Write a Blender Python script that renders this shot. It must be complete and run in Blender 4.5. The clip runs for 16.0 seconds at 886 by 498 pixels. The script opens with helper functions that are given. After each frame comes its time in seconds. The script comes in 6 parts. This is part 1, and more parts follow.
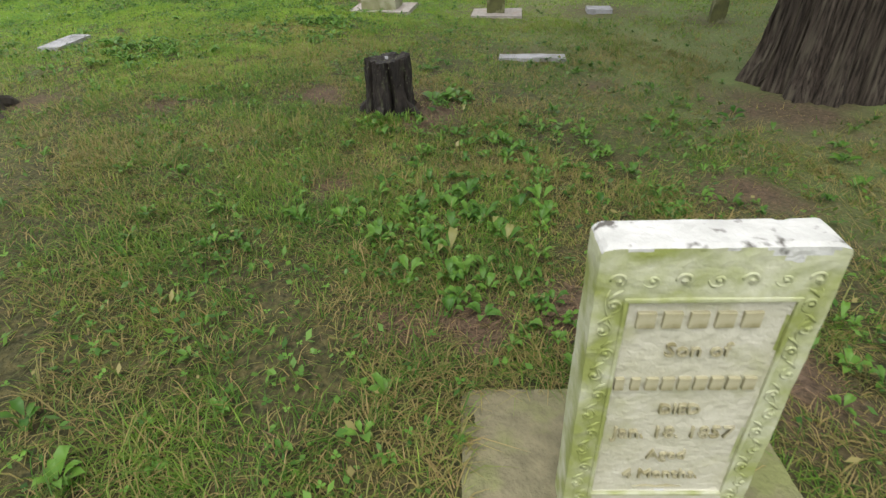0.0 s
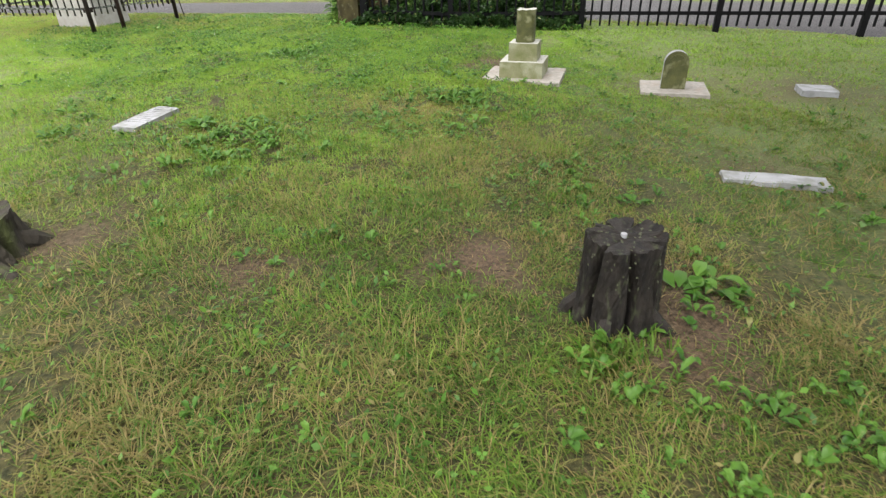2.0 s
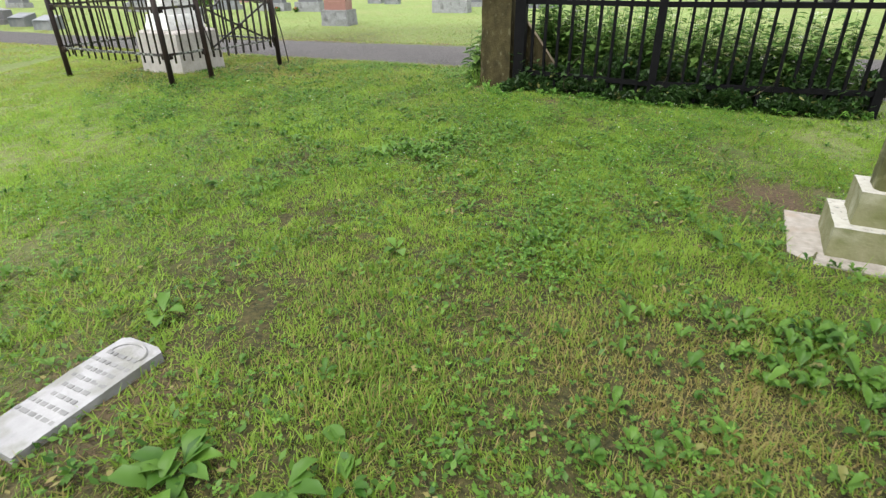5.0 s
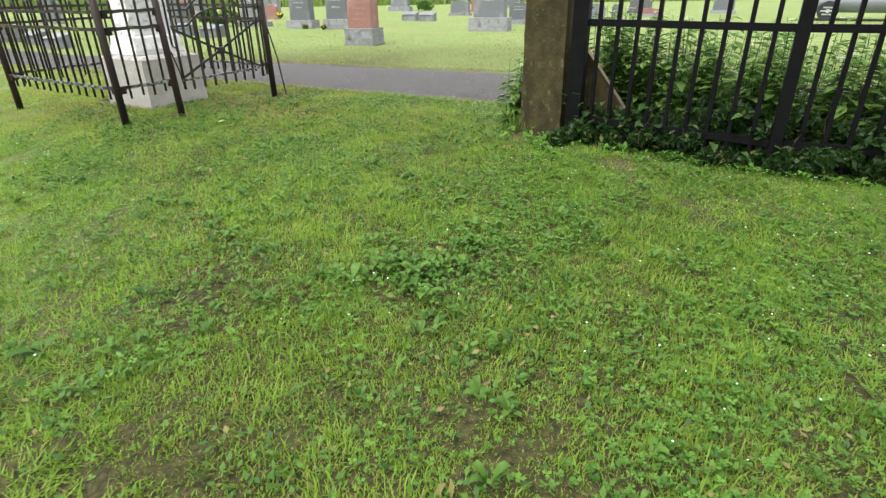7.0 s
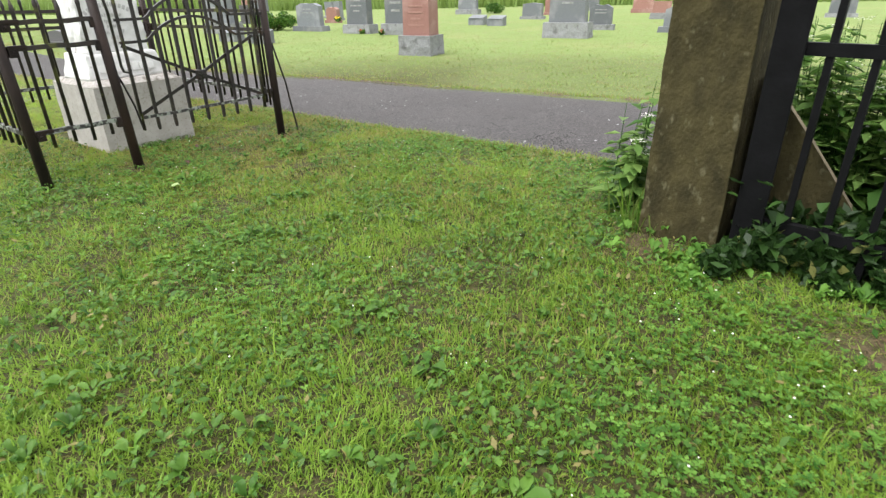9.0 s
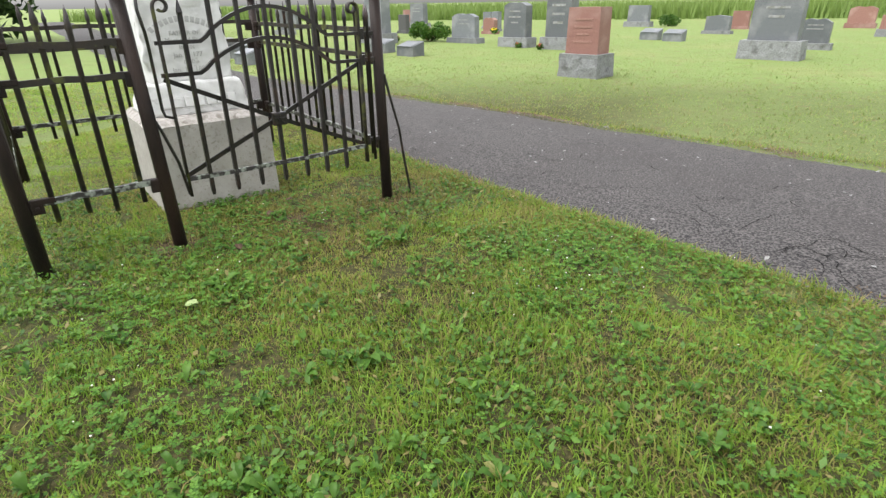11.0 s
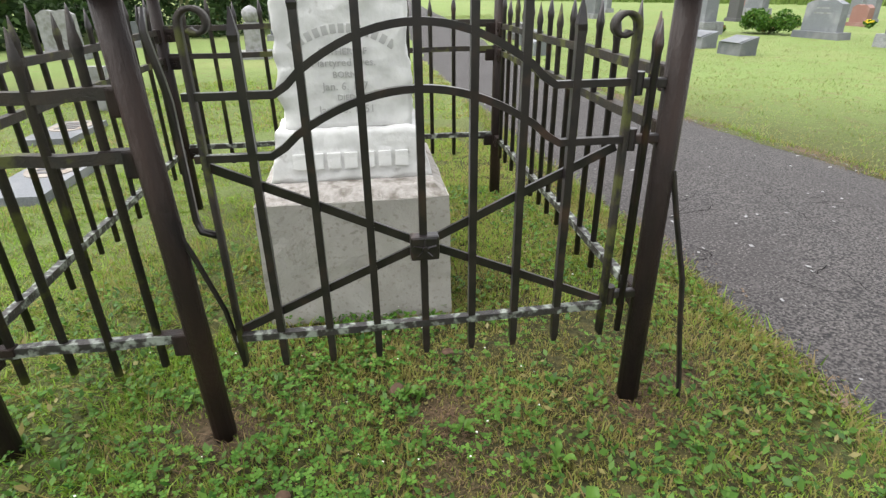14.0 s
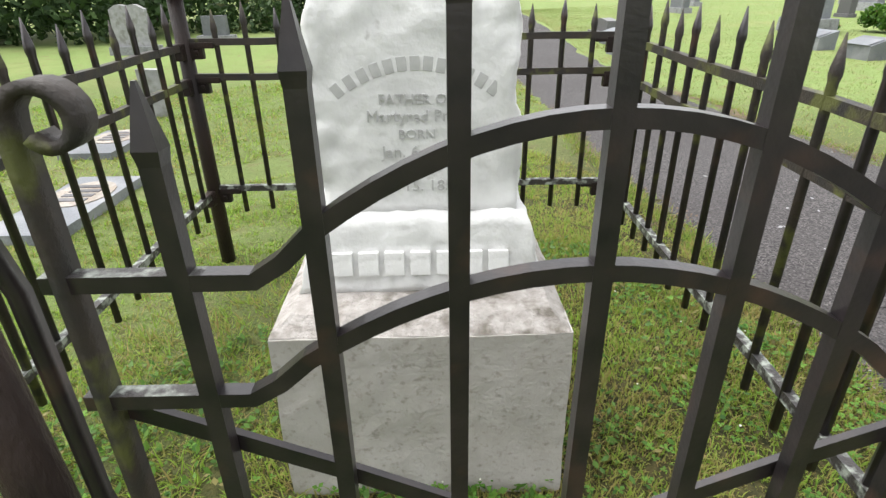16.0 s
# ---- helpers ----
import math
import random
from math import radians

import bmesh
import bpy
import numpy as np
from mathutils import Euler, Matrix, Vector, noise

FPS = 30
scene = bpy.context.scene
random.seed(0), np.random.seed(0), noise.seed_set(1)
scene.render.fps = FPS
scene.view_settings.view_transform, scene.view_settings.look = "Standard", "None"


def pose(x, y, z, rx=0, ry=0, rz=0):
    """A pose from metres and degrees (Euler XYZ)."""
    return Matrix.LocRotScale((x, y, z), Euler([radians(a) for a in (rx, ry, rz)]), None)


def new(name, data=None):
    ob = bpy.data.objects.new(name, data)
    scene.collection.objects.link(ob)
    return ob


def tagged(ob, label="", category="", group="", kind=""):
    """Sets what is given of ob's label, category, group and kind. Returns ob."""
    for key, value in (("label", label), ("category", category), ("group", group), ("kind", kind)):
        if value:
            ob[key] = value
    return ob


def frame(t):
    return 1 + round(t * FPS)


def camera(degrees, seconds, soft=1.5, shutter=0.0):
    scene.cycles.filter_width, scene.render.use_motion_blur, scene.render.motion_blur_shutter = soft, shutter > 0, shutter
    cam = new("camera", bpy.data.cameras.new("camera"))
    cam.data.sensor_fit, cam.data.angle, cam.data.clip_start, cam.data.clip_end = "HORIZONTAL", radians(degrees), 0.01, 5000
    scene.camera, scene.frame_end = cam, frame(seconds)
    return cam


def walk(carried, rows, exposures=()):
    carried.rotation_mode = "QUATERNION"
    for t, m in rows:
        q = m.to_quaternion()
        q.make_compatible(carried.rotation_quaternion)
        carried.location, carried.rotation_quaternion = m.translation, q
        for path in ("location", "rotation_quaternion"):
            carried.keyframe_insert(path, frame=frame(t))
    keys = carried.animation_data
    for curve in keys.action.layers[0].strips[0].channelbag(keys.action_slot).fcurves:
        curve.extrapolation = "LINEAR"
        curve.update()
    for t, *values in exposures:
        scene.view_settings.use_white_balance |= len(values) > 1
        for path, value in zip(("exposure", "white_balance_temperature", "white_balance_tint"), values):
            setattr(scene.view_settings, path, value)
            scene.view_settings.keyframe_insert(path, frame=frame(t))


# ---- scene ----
cam = camera(77.80, 16.0, 1.35, 0.1)
PATH = [
    (0, -0.442, -7.232, 1.198, -25.07, -32.76, 1.49),
    (0.5, -0.430, -6.787, 1.244, -22.53, -32.88, 1.36),
    (1, -0.475, -6.333, 1.268, -18.11, -31.68, 1.14),
    (1.5, -0.461, -5.912, 1.300, -17.34, -30.85, 1.08),
    (2, -0.355, -5.370, 1.286, -16.06, -29.70, 1.21),
    (2.5, -0.358, -4.869, 1.266, -12.60, -27.80, 1.03),
    (3, -0.356, -4.397, 1.261, -11.67, -27.30, 0.93),
    (3.5, -0.327, -3.803, 1.256, -10.15, -27.39, 0.90),
    (4, -0.401, -3.239, 1.275, -7.32, -27.20, 0.67),
    (4.5, -0.416, -2.746, 1.293, -6.80, -27.08, 0.55),
    (5, -0.335, -2.195, 1.318, -4.79, -27.05, 0.68),
    (5.2, -0.342, -1.991, 1.306, -3.95, -26.91, 0.65),
    (7.3, 0.010, 0.029, 1.231, -0.70, -25.52, 1.01),
    (7.5, 0.051, 0.273, 1.196, -0.50, -25.53, 1.18),
    (8, 0.027, 0.826, 1.215, 1.48, -25.48, 1.16),
    (8.5, -0.041, 1.325, 1.226, 3.76, -25.29, 1.00),
    (9, -0.057, 1.888, 1.223, 5.86, -25.28, 1.04),
    (9.5, -0.157, 2.381, 1.232, 10.76, -25.02, 0.95),
    (9.7, -0.200, 2.578, 1.251, 12.30, -24.80, 0.89),
    (11.8, -0.605, 4.323, 1.223, 28.45, -23.89, 1.05),
    (12, -0.643, 4.495, 1.230, 30.86, -23.81, 1.10),
    (12.5, -0.795, 4.774, 1.254, 38.28, -23.70, 1.06),
    (13, -1.026, 5.011, 1.270, 43.14, -23.66, 0.80),
    (13.5, -1.226, 5.226, 1.281, 46.26, -24.47, 0.61),
    (14, -1.360, 5.447, 1.304, 50.80, -25.60, 0.68),
    (14.5, -1.517, 5.555, 1.280, 53.69, -25.38, 0.69),
    (15, -1.760, 5.664, 1.273, 54.59, -25.55, 0.68),
    (15.5, -1.998, 5.798, 1.306, 54.71, -26.49, 0.72),
    (16, -2.160, 5.890, 1.343, 57.49, -26.25, 0.81),
]
walk(cam, [(t, pose(x, y, z, 90 + pitch, roll, yaw)) for t, x, y, z, yaw, pitch, roll in PATH],
     [(0.0, 0.0), (1.0, 0.40), (2.0, 0.42), (4.5, 0.32), (8.5, 0.38), (12.5, 0.16), (15.0, 0.32), (16.0, 0.36)])

# ---- world, sun ----
world = bpy.data.worlds.new("overcast_sky")
scene.world = world
world.use_nodes = True
wn, wl = world.node_tree.nodes, world.node_tree.links
sky = wn.new("ShaderNodeTexSky")
sky.sky_type, sky.sun_disc = "NISHITA", False
sky.sun_elevation, sky.sun_rotation, sky.dust_density, sky.air_density = radians(68), radians(228), 3.0, 1.0
grey = wn.new("ShaderNodeHueSaturation")
grey.inputs["Saturation"].default_value = 0.10
wl.new(sky.outputs["Color"], grey.inputs["Color"])
wl.new(grey.outputs["Color"], wn["Background"].inputs["Color"])
wn["Background"].inputs["Strength"].default_value = 0.40
sun_data = bpy.data.lights.new("sun", "SUN")
sun_data.energy, sun_data.angle, sun_data.color = 1.45, radians(55), (1.0, 0.97, 0.92)
sun_ob = new("sun", sun_data)
sun_ob.matrix_world = pose(0, 0, 20, 22, 0, -48)


# ---- materials ----
def material(name, colour, rough=0.7, metal=0.0, second=None, scale=6.0, amount=0.6, third=None, tscale=1.5, tmin=0.5, tmax=0.65,
             bump=0.0, bscale=40.0, spec=0.4, random_value=0.0, coords="Object", stretch=(1, 1, 1)):
    """Two colours mixed by fine noise, a third in larger stains, and bump."""
    m = bpy.data.materials.new(name)
    m.use_nodes = True
    n, l = m.node_tree.nodes, m.node_tree.links
    b = n["Principled BSDF"]
    b.inputs["Roughness"].default_value, b.inputs["Metallic"].default_value = rough, metal
    b.inputs["Specular IOR Level"].default_value = spec
    tc, mp = n.new("ShaderNodeTexCoord"), n.new("ShaderNodeMapping")
    mp.inputs["Scale"].default_value = stretch
    l.new(tc.outputs[coords], mp.inputs["Vector"])

    def noise_node(s, detail=6.0):
        t = n.new("ShaderNodeTexNoise")
        t.inputs["Scale"].default_value, t.inputs["Detail"].default_value = s, detail
        l.new(mp.outputs["Vector"], t.inputs["Vector"])
        return t

    def ramp(src, lo, hi):
        r = n.new("ShaderNodeMapRange")
        r.inputs["From Min"].default_value, r.inputs["From Max"].default_value = lo, hi
        l.new(src, r.inputs["Value"])
        return r.outputs["Result"]

    def mix(fac, a, c):
        x = n.new("ShaderNodeMix")
        x.data_type = "RGBA"
        l.new(fac, x.inputs["Factor"])
        for sock, v in ((x.inputs["A"], a), (x.inputs["B"], c)):
            if isinstance(v, tuple):
                sock.default_value = (*v, 1)
            else:
                l.new(v, sock)
        return x.outputs["Result"]

    second = second or tuple(c * 0.7 for c in colour)
    t1 = noise_node(scale)
    out = mix(ramp(t1.outputs["Fac"], 0.5 - amount / 3, 0.5 + amount / 3), colour, second)
    if third:
        out = mix(ramp(noise_node(tscale, 8.0).outputs["Fac"], tmin, tmax), out, third)
    if random_value:
        info, hsv = n.new("ShaderNodeObjectInfo"), n.new("ShaderNodeHueSaturation")
        r = n.new("ShaderNodeMapRange")
        r.inputs["To Min"].default_value, r.inputs["To Max"].default_value = 1 - random_value, 1 + random_value
        l.new(info.outputs["Random"], r.inputs["Value"])
        l.new(r.outputs["Result"], hsv.inputs["Value"])
        l.new(out, hsv.inputs["Color"])
        out = hsv.outputs["Color"]
    l.new(out, b.inputs["Base Color"])
    if bump:
        t2, bp = noise_node(bscale, 8.0), n.new("ShaderNodeBump")
        bp.inputs["Strength"].default_value, bp.inputs["Distance"].default_value = min(1.0, bump), 0.01
        l.new(t2.outputs["Fac"], bp.inputs["Height"])
        l.new(bp.outputs["Normal"], b.inputs["Normal"])
    return m


def leaf_material(name, green, light, dry, rough=0.55, through_light=0.35):
    """Blade and leaf colour by two numbers kept on the mesh: tone (leaf to leaf, and shade painted into the turf) and
    dry (withered).
    """
    m = bpy.data.materials.new(name)
    m.use_nodes = True
    n, l = m.node_tree.nodes, m.node_tree.links
    b = n["Principled BSDF"]
    b.inputs["Roughness"].default_value, b.inputs["Specular IOR Level"].default_value = rough, 0.22

    def number(key):
        a = n.new("ShaderNodeAttribute")
        a.attribute_name = key
        return a.outputs["Fac"]

    def mix(fac, a, c):
        x = n.new("ShaderNodeMix")
        x.data_type = "RGBA"
        l.new(fac, x.inputs["Factor"])
        for sock, v in ((x.inputs["A"], a), (x.inputs["B"], c)):
            if isinstance(v, tuple):
                sock.default_value = (*v, 1)
            else:
                l.new(v, sock)
        return x.outputs["Result"]

    out = mix(number("dry"), mix(number("tone"), green, light), dry)
    l.new(out, b.inputs["Base Color"])
    tr, ms = n.new("ShaderNodeBsdfTranslucent"), n.new("ShaderNodeMixShader")
    l.new(out, tr.inputs["Color"])
    ms.inputs["Fac"].default_value = through_light
    l.new(b.outputs["BSDF"], ms.inputs[1])
    l.new(tr.outputs["BSDF"], ms.inputs[2])
    l.new(ms.outputs["Shader"], n["Material Output"].inputs["Surface"])
    return m


def soil_material():
    """Lawn ground: thatch and moss, darkened near the path for shade between blades; browner where the number 'bare'
    says that the turf is worn away.
    """
    m = bpy.data.materials.new("lawn_soil")
    m.use_nodes = True
    n, l = m.node_tree.nodes, m.node_tree.links
    b = n["Principled BSDF"]
    b.inputs["Roughness"].default_value, b.inputs["Specular IOR Level"].default_value = 0.9, 0.2
    tc = n.new("ShaderNodeTexCoord")

    def noise_fac(s, lo, hi, detail=8.0):
        t, r = n.new("ShaderNodeTexNoise"), n.new("ShaderNodeMapRange")
        t.inputs["Scale"].default_value, t.inputs["Detail"].default_value = s, detail
        r.inputs["From Min"].default_value, r.inputs["From Max"].default_value = lo, hi
        l.new(tc.outputs["Object"], t.inputs["Vector"])
        l.new(t.outputs["Fac"], r.inputs["Value"])
        return r.outputs["Result"]

    def mix(fac, a, c):
        x = n.new("ShaderNodeMix")
        x.data_type = "RGBA"
        l.new(fac, x.inputs["Factor"])
        for sock, v in ((x.inputs["A"], a), (x.inputs["B"], c)):
            if isinstance(v, tuple):
                sock.default_value = (*v, 1)
            else:
                l.new(v, sock)
        return x.outputs["Result"]

    green = mix(noise_fac(30, 0.35, 0.65), (0.145, 0.205, 0.06), (0.19, 0.255, 0.083))
    green = mix(noise_fac(0.35, 0.5, 0.7), green, (0.205, 0.235, 0.088))
    green = mix(noise_fac(1.7, 0.5, 0.72), green, (0.15, 0.195, 0.062))
    green = mix(noise_fac(5.5, 0.56, 0.7), green, (0.18, 0.175, 0.078))
    soil = mix(noise_fac(45, 0.35, 0.65), (0.045, 0.03, 0.02), (0.13, 0.088, 0.058))
    at = n.new("ShaderNodeAttribute")
    at.attribute_name = "bare"
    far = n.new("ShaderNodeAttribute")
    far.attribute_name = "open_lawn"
    # Shade between the blades is put into this dark ground; open_lawn fades it out.
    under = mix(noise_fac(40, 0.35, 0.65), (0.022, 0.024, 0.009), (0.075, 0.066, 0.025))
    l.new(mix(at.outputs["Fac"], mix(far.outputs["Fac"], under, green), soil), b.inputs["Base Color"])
    t2, bp = n.new("ShaderNodeTexNoise"), n.new("ShaderNodeBump")
    t2.inputs["Scale"].default_value, t2.inputs["Detail"].default_value = 60, 8
    bp.inputs["Strength"].default_value, bp.inputs["Distance"].default_value = 1.0, 0.02
    l.new(tc.outputs["Object"], t2.inputs["Vector"])
    l.new(t2.outputs["Fac"], bp.inputs["Height"])
    l.new(bp.outputs["Normal"], b.inputs["Normal"])
    return m


M_SOIL = soil_material()
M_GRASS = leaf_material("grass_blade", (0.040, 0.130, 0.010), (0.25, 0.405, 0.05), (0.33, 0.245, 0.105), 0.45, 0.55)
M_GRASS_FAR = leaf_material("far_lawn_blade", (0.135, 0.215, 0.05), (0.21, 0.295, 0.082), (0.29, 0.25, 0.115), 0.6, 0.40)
M_WEED = leaf_material("weed_leaf", (0.028, 0.085, 0.010), (0.10, 0.20, 0.028), (0.25, 0.20, 0.08), 0.42, 0.3)
M_CLOVER = leaf_material("clover_leaf", (0.045, 0.135, 0.018), (0.17, 0.33, 0.055), (0.2, 0.2, 0.08), 0.6, 0.45)
M_VINE = leaf_material("vine_leaf", (0.014, 0.035, 0.009), (0.055, 0.12, 0.025), (0.2, 0.2, 0.06), 0.4)
M_TALLWEED = leaf_material("tall_weed_leaf", (0.045, 0.12, 0.02), (0.21, 0.33, 0.085), (0.4, 0.4, 0.2), 0.5, 0.42)
M_TREELEAF = leaf_material("tree_leaf", (0.018, 0.04, 0.012), (0.05, 0.09, 0.025), (0.1, 0.1, 0.04), 0.6, 0.2)
M_STRAW = leaf_material("dead_litter", (0.05, 0.032, 0.02), (0.19, 0.125, 0.07), (0.12, 0.08, 0.05), 0.8, 0.1)
M_PETAL = material("white_petals", (0.75, 0.75, 0.68), 0.7, second=(0.6, 0.62, 0.5))
M_YELLOW = material("yellow_flowers", (0.85, 0.65, 0.03), 0.6, second=(0.7, 0.5, 0.02))
M_RED = material("red_flowers", (0.30, 0.06, 0.045), 0.8, second=(0.3, 0.03, 0.03))
M_ASPHALT = material("asphalt", (0.090, 0.082, 0.080), 0.8, second=(0.011, 0.010, 0.011), scale=78, amount=0.26, third=(0.040, 0.035, 0.035), tscale=0.8, tmin=0.45, tmax=0.75,
                     bump=1.0, bscale=90, spec=0.4)
M_CRACK = material("cracked_asphalt_gap", (0.012, 0.011, 0.011), 0.95, second=(0.007, 0.007, 0.007), scale=30, spec=0.1)
M_GRIT = material("road_grit", (0.14, 0.13, 0.125), 0.9, second=(0.1, 0.1, 0.1), scale=3)
M_SAND = material("brown_sand", (0.16, 0.115, 0.075), 0.95, second=(0.07, 0.05, 0.033), scale=5)
M_IRON = material("black_wet_iron", (0.010, 0.0085, 0.010), 0.30, 0.0, second=(0.026, 0.020, 0.020), scale=22, third=(0.060, 0.032, 0.024), tscale=9, tmin=0.56,
                  tmax=0.74, bump=0.05, bscale=160, spec=0.5)
M_RUST_IRON = material("rusty_iron_post", (0.016, 0.013, 0.013), 0.42, second=(0.030, 0.021, 0.018), scale=14, third=(0.040, 0.026, 0.021), tscale=5, tmin=0.50,
                       tmax=0.72, bump=0.4, bscale=120, spec=0.14, stretch=(1, 1, 0.35))
M_LICHEN_IRON = material("lichened_iron_rail", (0.02, 0.019, 0.02), 0.55, second=(0.035, 0.03, 0.027), scale=25, third=(0.25, 0.275, 0.24), tscale=34,
                         tmin=0.49, tmax=0.62, bump=0.4, bscale=120, spec=0.5)
M_MOSS_IRON = material("mossy_iron", (0.016, 0.015, 0.014), 0.6, second=(0.036, 0.026, 0.019), scale=18, third=(0.07, 0.075, 0.02), tscale=9, tmin=0.55,
                       tmax=0.62, bump=0.3, bscale=140)
M_BLACK = material("black_fence_paint", (0.004, 0.004, 0.0045), 0.6, second=(0.007, 0.007, 0.008), scale=12, bump=0.15, bscale=60, spec=0.08)
M_MARBLE = material("white_marble", (0.70, 0.70, 0.69), 0.65, second=(0.58, 0.58, 0.57), scale=9, third=(0.56, 0.56, 0.55), tscale=3.5, tmin=0.55, tmax=0.75,
                    bump=0.5, bscale=35)
M_MARBLE_ROUGH = material("rock_faced_marble", (0.69, 0.69, 0.68), 0.7, second=(0.56, 0.56, 0.55), scale=14, third=(0.30, 0.29, 0.27), tscale=11, tmin=0.66,
                          tmax=0.74, bump=0.9, bscale=18)
M_CONCRETE = material("stained_concrete", (0.43, 0.41, 0.385), 0.85, second=(0.36, 0.34, 0.31), scale=13, third=(0.27, 0.25, 0.22), tscale=55, tmin=0.56,
                      tmax=0.74, bump=0.35, bscale=90)
M_CONCRETE_TOP = material("weathered_pinkish_concrete", (0.38, 0.36, 0.34), 0.9, second=(0.26, 0.24, 0.22), scale=40, third=(0.14, 0.125, 0.105), tscale=14,
                          tmin=0.54, tmax=0.68, bump=1.0, bscale=70)
M_MOSSY_STONE = material("algae_stained_marble", (0.40, 0.40, 0.30), 0.85, second=(0.28, 0.30, 0.16), scale=24, third=(0.19, 0.215, 0.06), tscale=11, tmin=0.44,
                         tmax=0.62, bump=0.5, bscale=45)
M_WASHED = material("washed_white_marble", (0.46, 0.46, 0.44), 0.8, second=(0.34, 0.34, 0.32), scale=20, third=(0.08, 0.075, 0.065), tscale=24, tmin=0.58, tmax=0.66,
                    bump=0.6, bscale=60)
M_PANEL = material("cream_marble_panel", (0.42, 0.405, 0.33), 0.8, second=(0.34, 0.33, 0.24), scale=14, third=(0.24, 0.25, 0.11), tscale=6, tmin=0.56, tmax=0.74,
                   bump=0.5, bscale=70)
M_GREEN_STONE = material("green_algae_stone", (0.095, 0.098, 0.03), 0.85, second=(0.045, 0.048, 0.016), scale=12, third=(0.18, 0.18, 0.095), tscale=9, tmin=0.54,
                         tmax=0.66, bump=0.6, bscale=50)
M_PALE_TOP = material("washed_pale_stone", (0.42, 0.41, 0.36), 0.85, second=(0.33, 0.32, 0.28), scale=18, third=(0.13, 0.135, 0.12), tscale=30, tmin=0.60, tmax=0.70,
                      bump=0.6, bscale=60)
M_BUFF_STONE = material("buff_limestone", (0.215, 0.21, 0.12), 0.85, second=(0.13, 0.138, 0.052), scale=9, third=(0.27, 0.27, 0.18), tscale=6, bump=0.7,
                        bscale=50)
M_SLAB = material("pale_concrete_slab", (0.34, 0.31, 0.275), 0.9, second=(0.22, 0.20, 0.17), scale=20, third=(0.26, 0.21, 0.17), tscale=6, tmin=0.52,
                  tmax=0.7, bump=0.7, bscale=60)
M_MOSS_SLAB = material("mossy_concrete_slab", (0.165, 0.145, 0.085), 0.9, second=(0.10, 0.092, 0.052), scale=26, third=(0.13, 0.14, 0.05), tscale=6, bump=0.9,
                       bscale=60)
M_PALE_MARKER = material("pale_weathered_marble", (0.32, 0.32, 0.325), 0.85, second=(0.23, 0.23, 0.235), scale=12, third=(0.19, 0.19, 0.175), tscale=9, bump=0.5,
                         bscale=50)
M_BARK = material("stringy_bark", (0.066, 0.053, 0.041), 0.95, second=(0.016, 0.013, 0.010), scale=24, amount=0.4, third=(0.088, 0.076, 0.056), tscale=9,
                  bump=1.0, bscale=30, stretch=(2.4, 2.4, 0.14), spec=0.15)
M_DEADWOOD = material("rotting_black_wood", (0.023, 0.018, 0.014), 0.75, second=(0.006, 0.005, 0.0045), scale=16, third=(0.045, 0.050, 0.026), tscale=26, tmin=0.58,
                      tmax=0.72, bump=1.0, bscale=40, stretch=(1.5, 1.5, 0.6), spec=0.25)
M_GREYWOOD = material("grey_mossy_dead_wood", (0.058, 0.05, 0.038), 0.95, second=(0.014, 0.012, 0.010), scale=14, third=(0.07, 0.08, 0.03), tscale=7, tmin=0.5,
                      tmax=0.66, bump=1.0, bscale=40, stretch=(1.5, 1.5, 0.35), spec=0.2)
M_LICHEN = material("grey_green_lichen", (0.075, 0.08, 0.045), 0.9, second=(0.04, 0.045, 0.022), scale=40, third=(0.09, 0.095, 0.06), tscale=14)
M_PILLAR = material("stained_concrete_pillar", (0.074, 0.062, 0.027), 0.9, second=(0.024, 0.021, 0.010), scale=11, amount=0.8, third=(0.115, 0.105, 0.062), tscale=26,
                    tmin=0.60, tmax=0.72, bump=1.0, bscale=70, stretch=(1, 1, 0.55), spec=0.15)
M_LIT_SLOPE = material("lit_concrete_slope", (0.24, 0.19, 0.12), 0.9, second=(0.15, 0.12, 0.08), scale=8, bump=0.5, bscale=30, stretch=(1, 1, 0.3))
M_GREY_GRANITE = material("grey_granite", (0.165, 0.175, 0.19), 0.5, second=(0.105, 0.112, 0.123), scale=90, amount=0.5, third=(0.21, 0.215, 0.225), tscale=2,
                          bump=0.2, bscale=60, random_value=0.25, spec=0.45)
M_ROCK_GRANITE = material("rock_pitch_granite", (0.27, 0.275, 0.28), 0.8, second=(0.17, 0.175, 0.18), scale=30, third=(0.12, 0.12, 0.12), tscale=5, tmin=0.58,
                          tmax=0.7, bump=1.0, bscale=25, random_value=0.12)
M_PINK_GRANITE = material("pink_granite", (0.27, 0.14, 0.115), 0.55, second=(0.20, 0.10, 0.083), scale=80, amount=0.5, third=(0.31, 0.19, 0.165), tscale=2,
                          bump=0.25, bscale=50, random_value=0.1)
M_PINK_BAR = material("carved_pink_granite", (0.33, 0.19, 0.16), 0.8, second=(0.24, 0.13, 0.105), scale=60)
M_DARK_GRANITE = material("dark_granite", (0.12, 0.115, 0.12), 0.4, second=(0.07, 0.07, 0.075), scale=80, bump=0.1, random_value=0.2)
M_BAR = material("worn_grey_lettering", (0.22, 0.22, 0.22), 0.85, second=(0.13, 0.13, 0.13), scale=20)
M_CAR = material("grey_car_paint", (0.16, 0.17, 0.18), 0.25, 0.3, second=(0.14, 0.15, 0.16), scale=3, spec=0.6)
M_GLASS = material("dark_window_glass", (0.02, 0.022, 0.025), 0.08, second=(0.015, 0.016, 0.018), scale=2, spec=0.7)
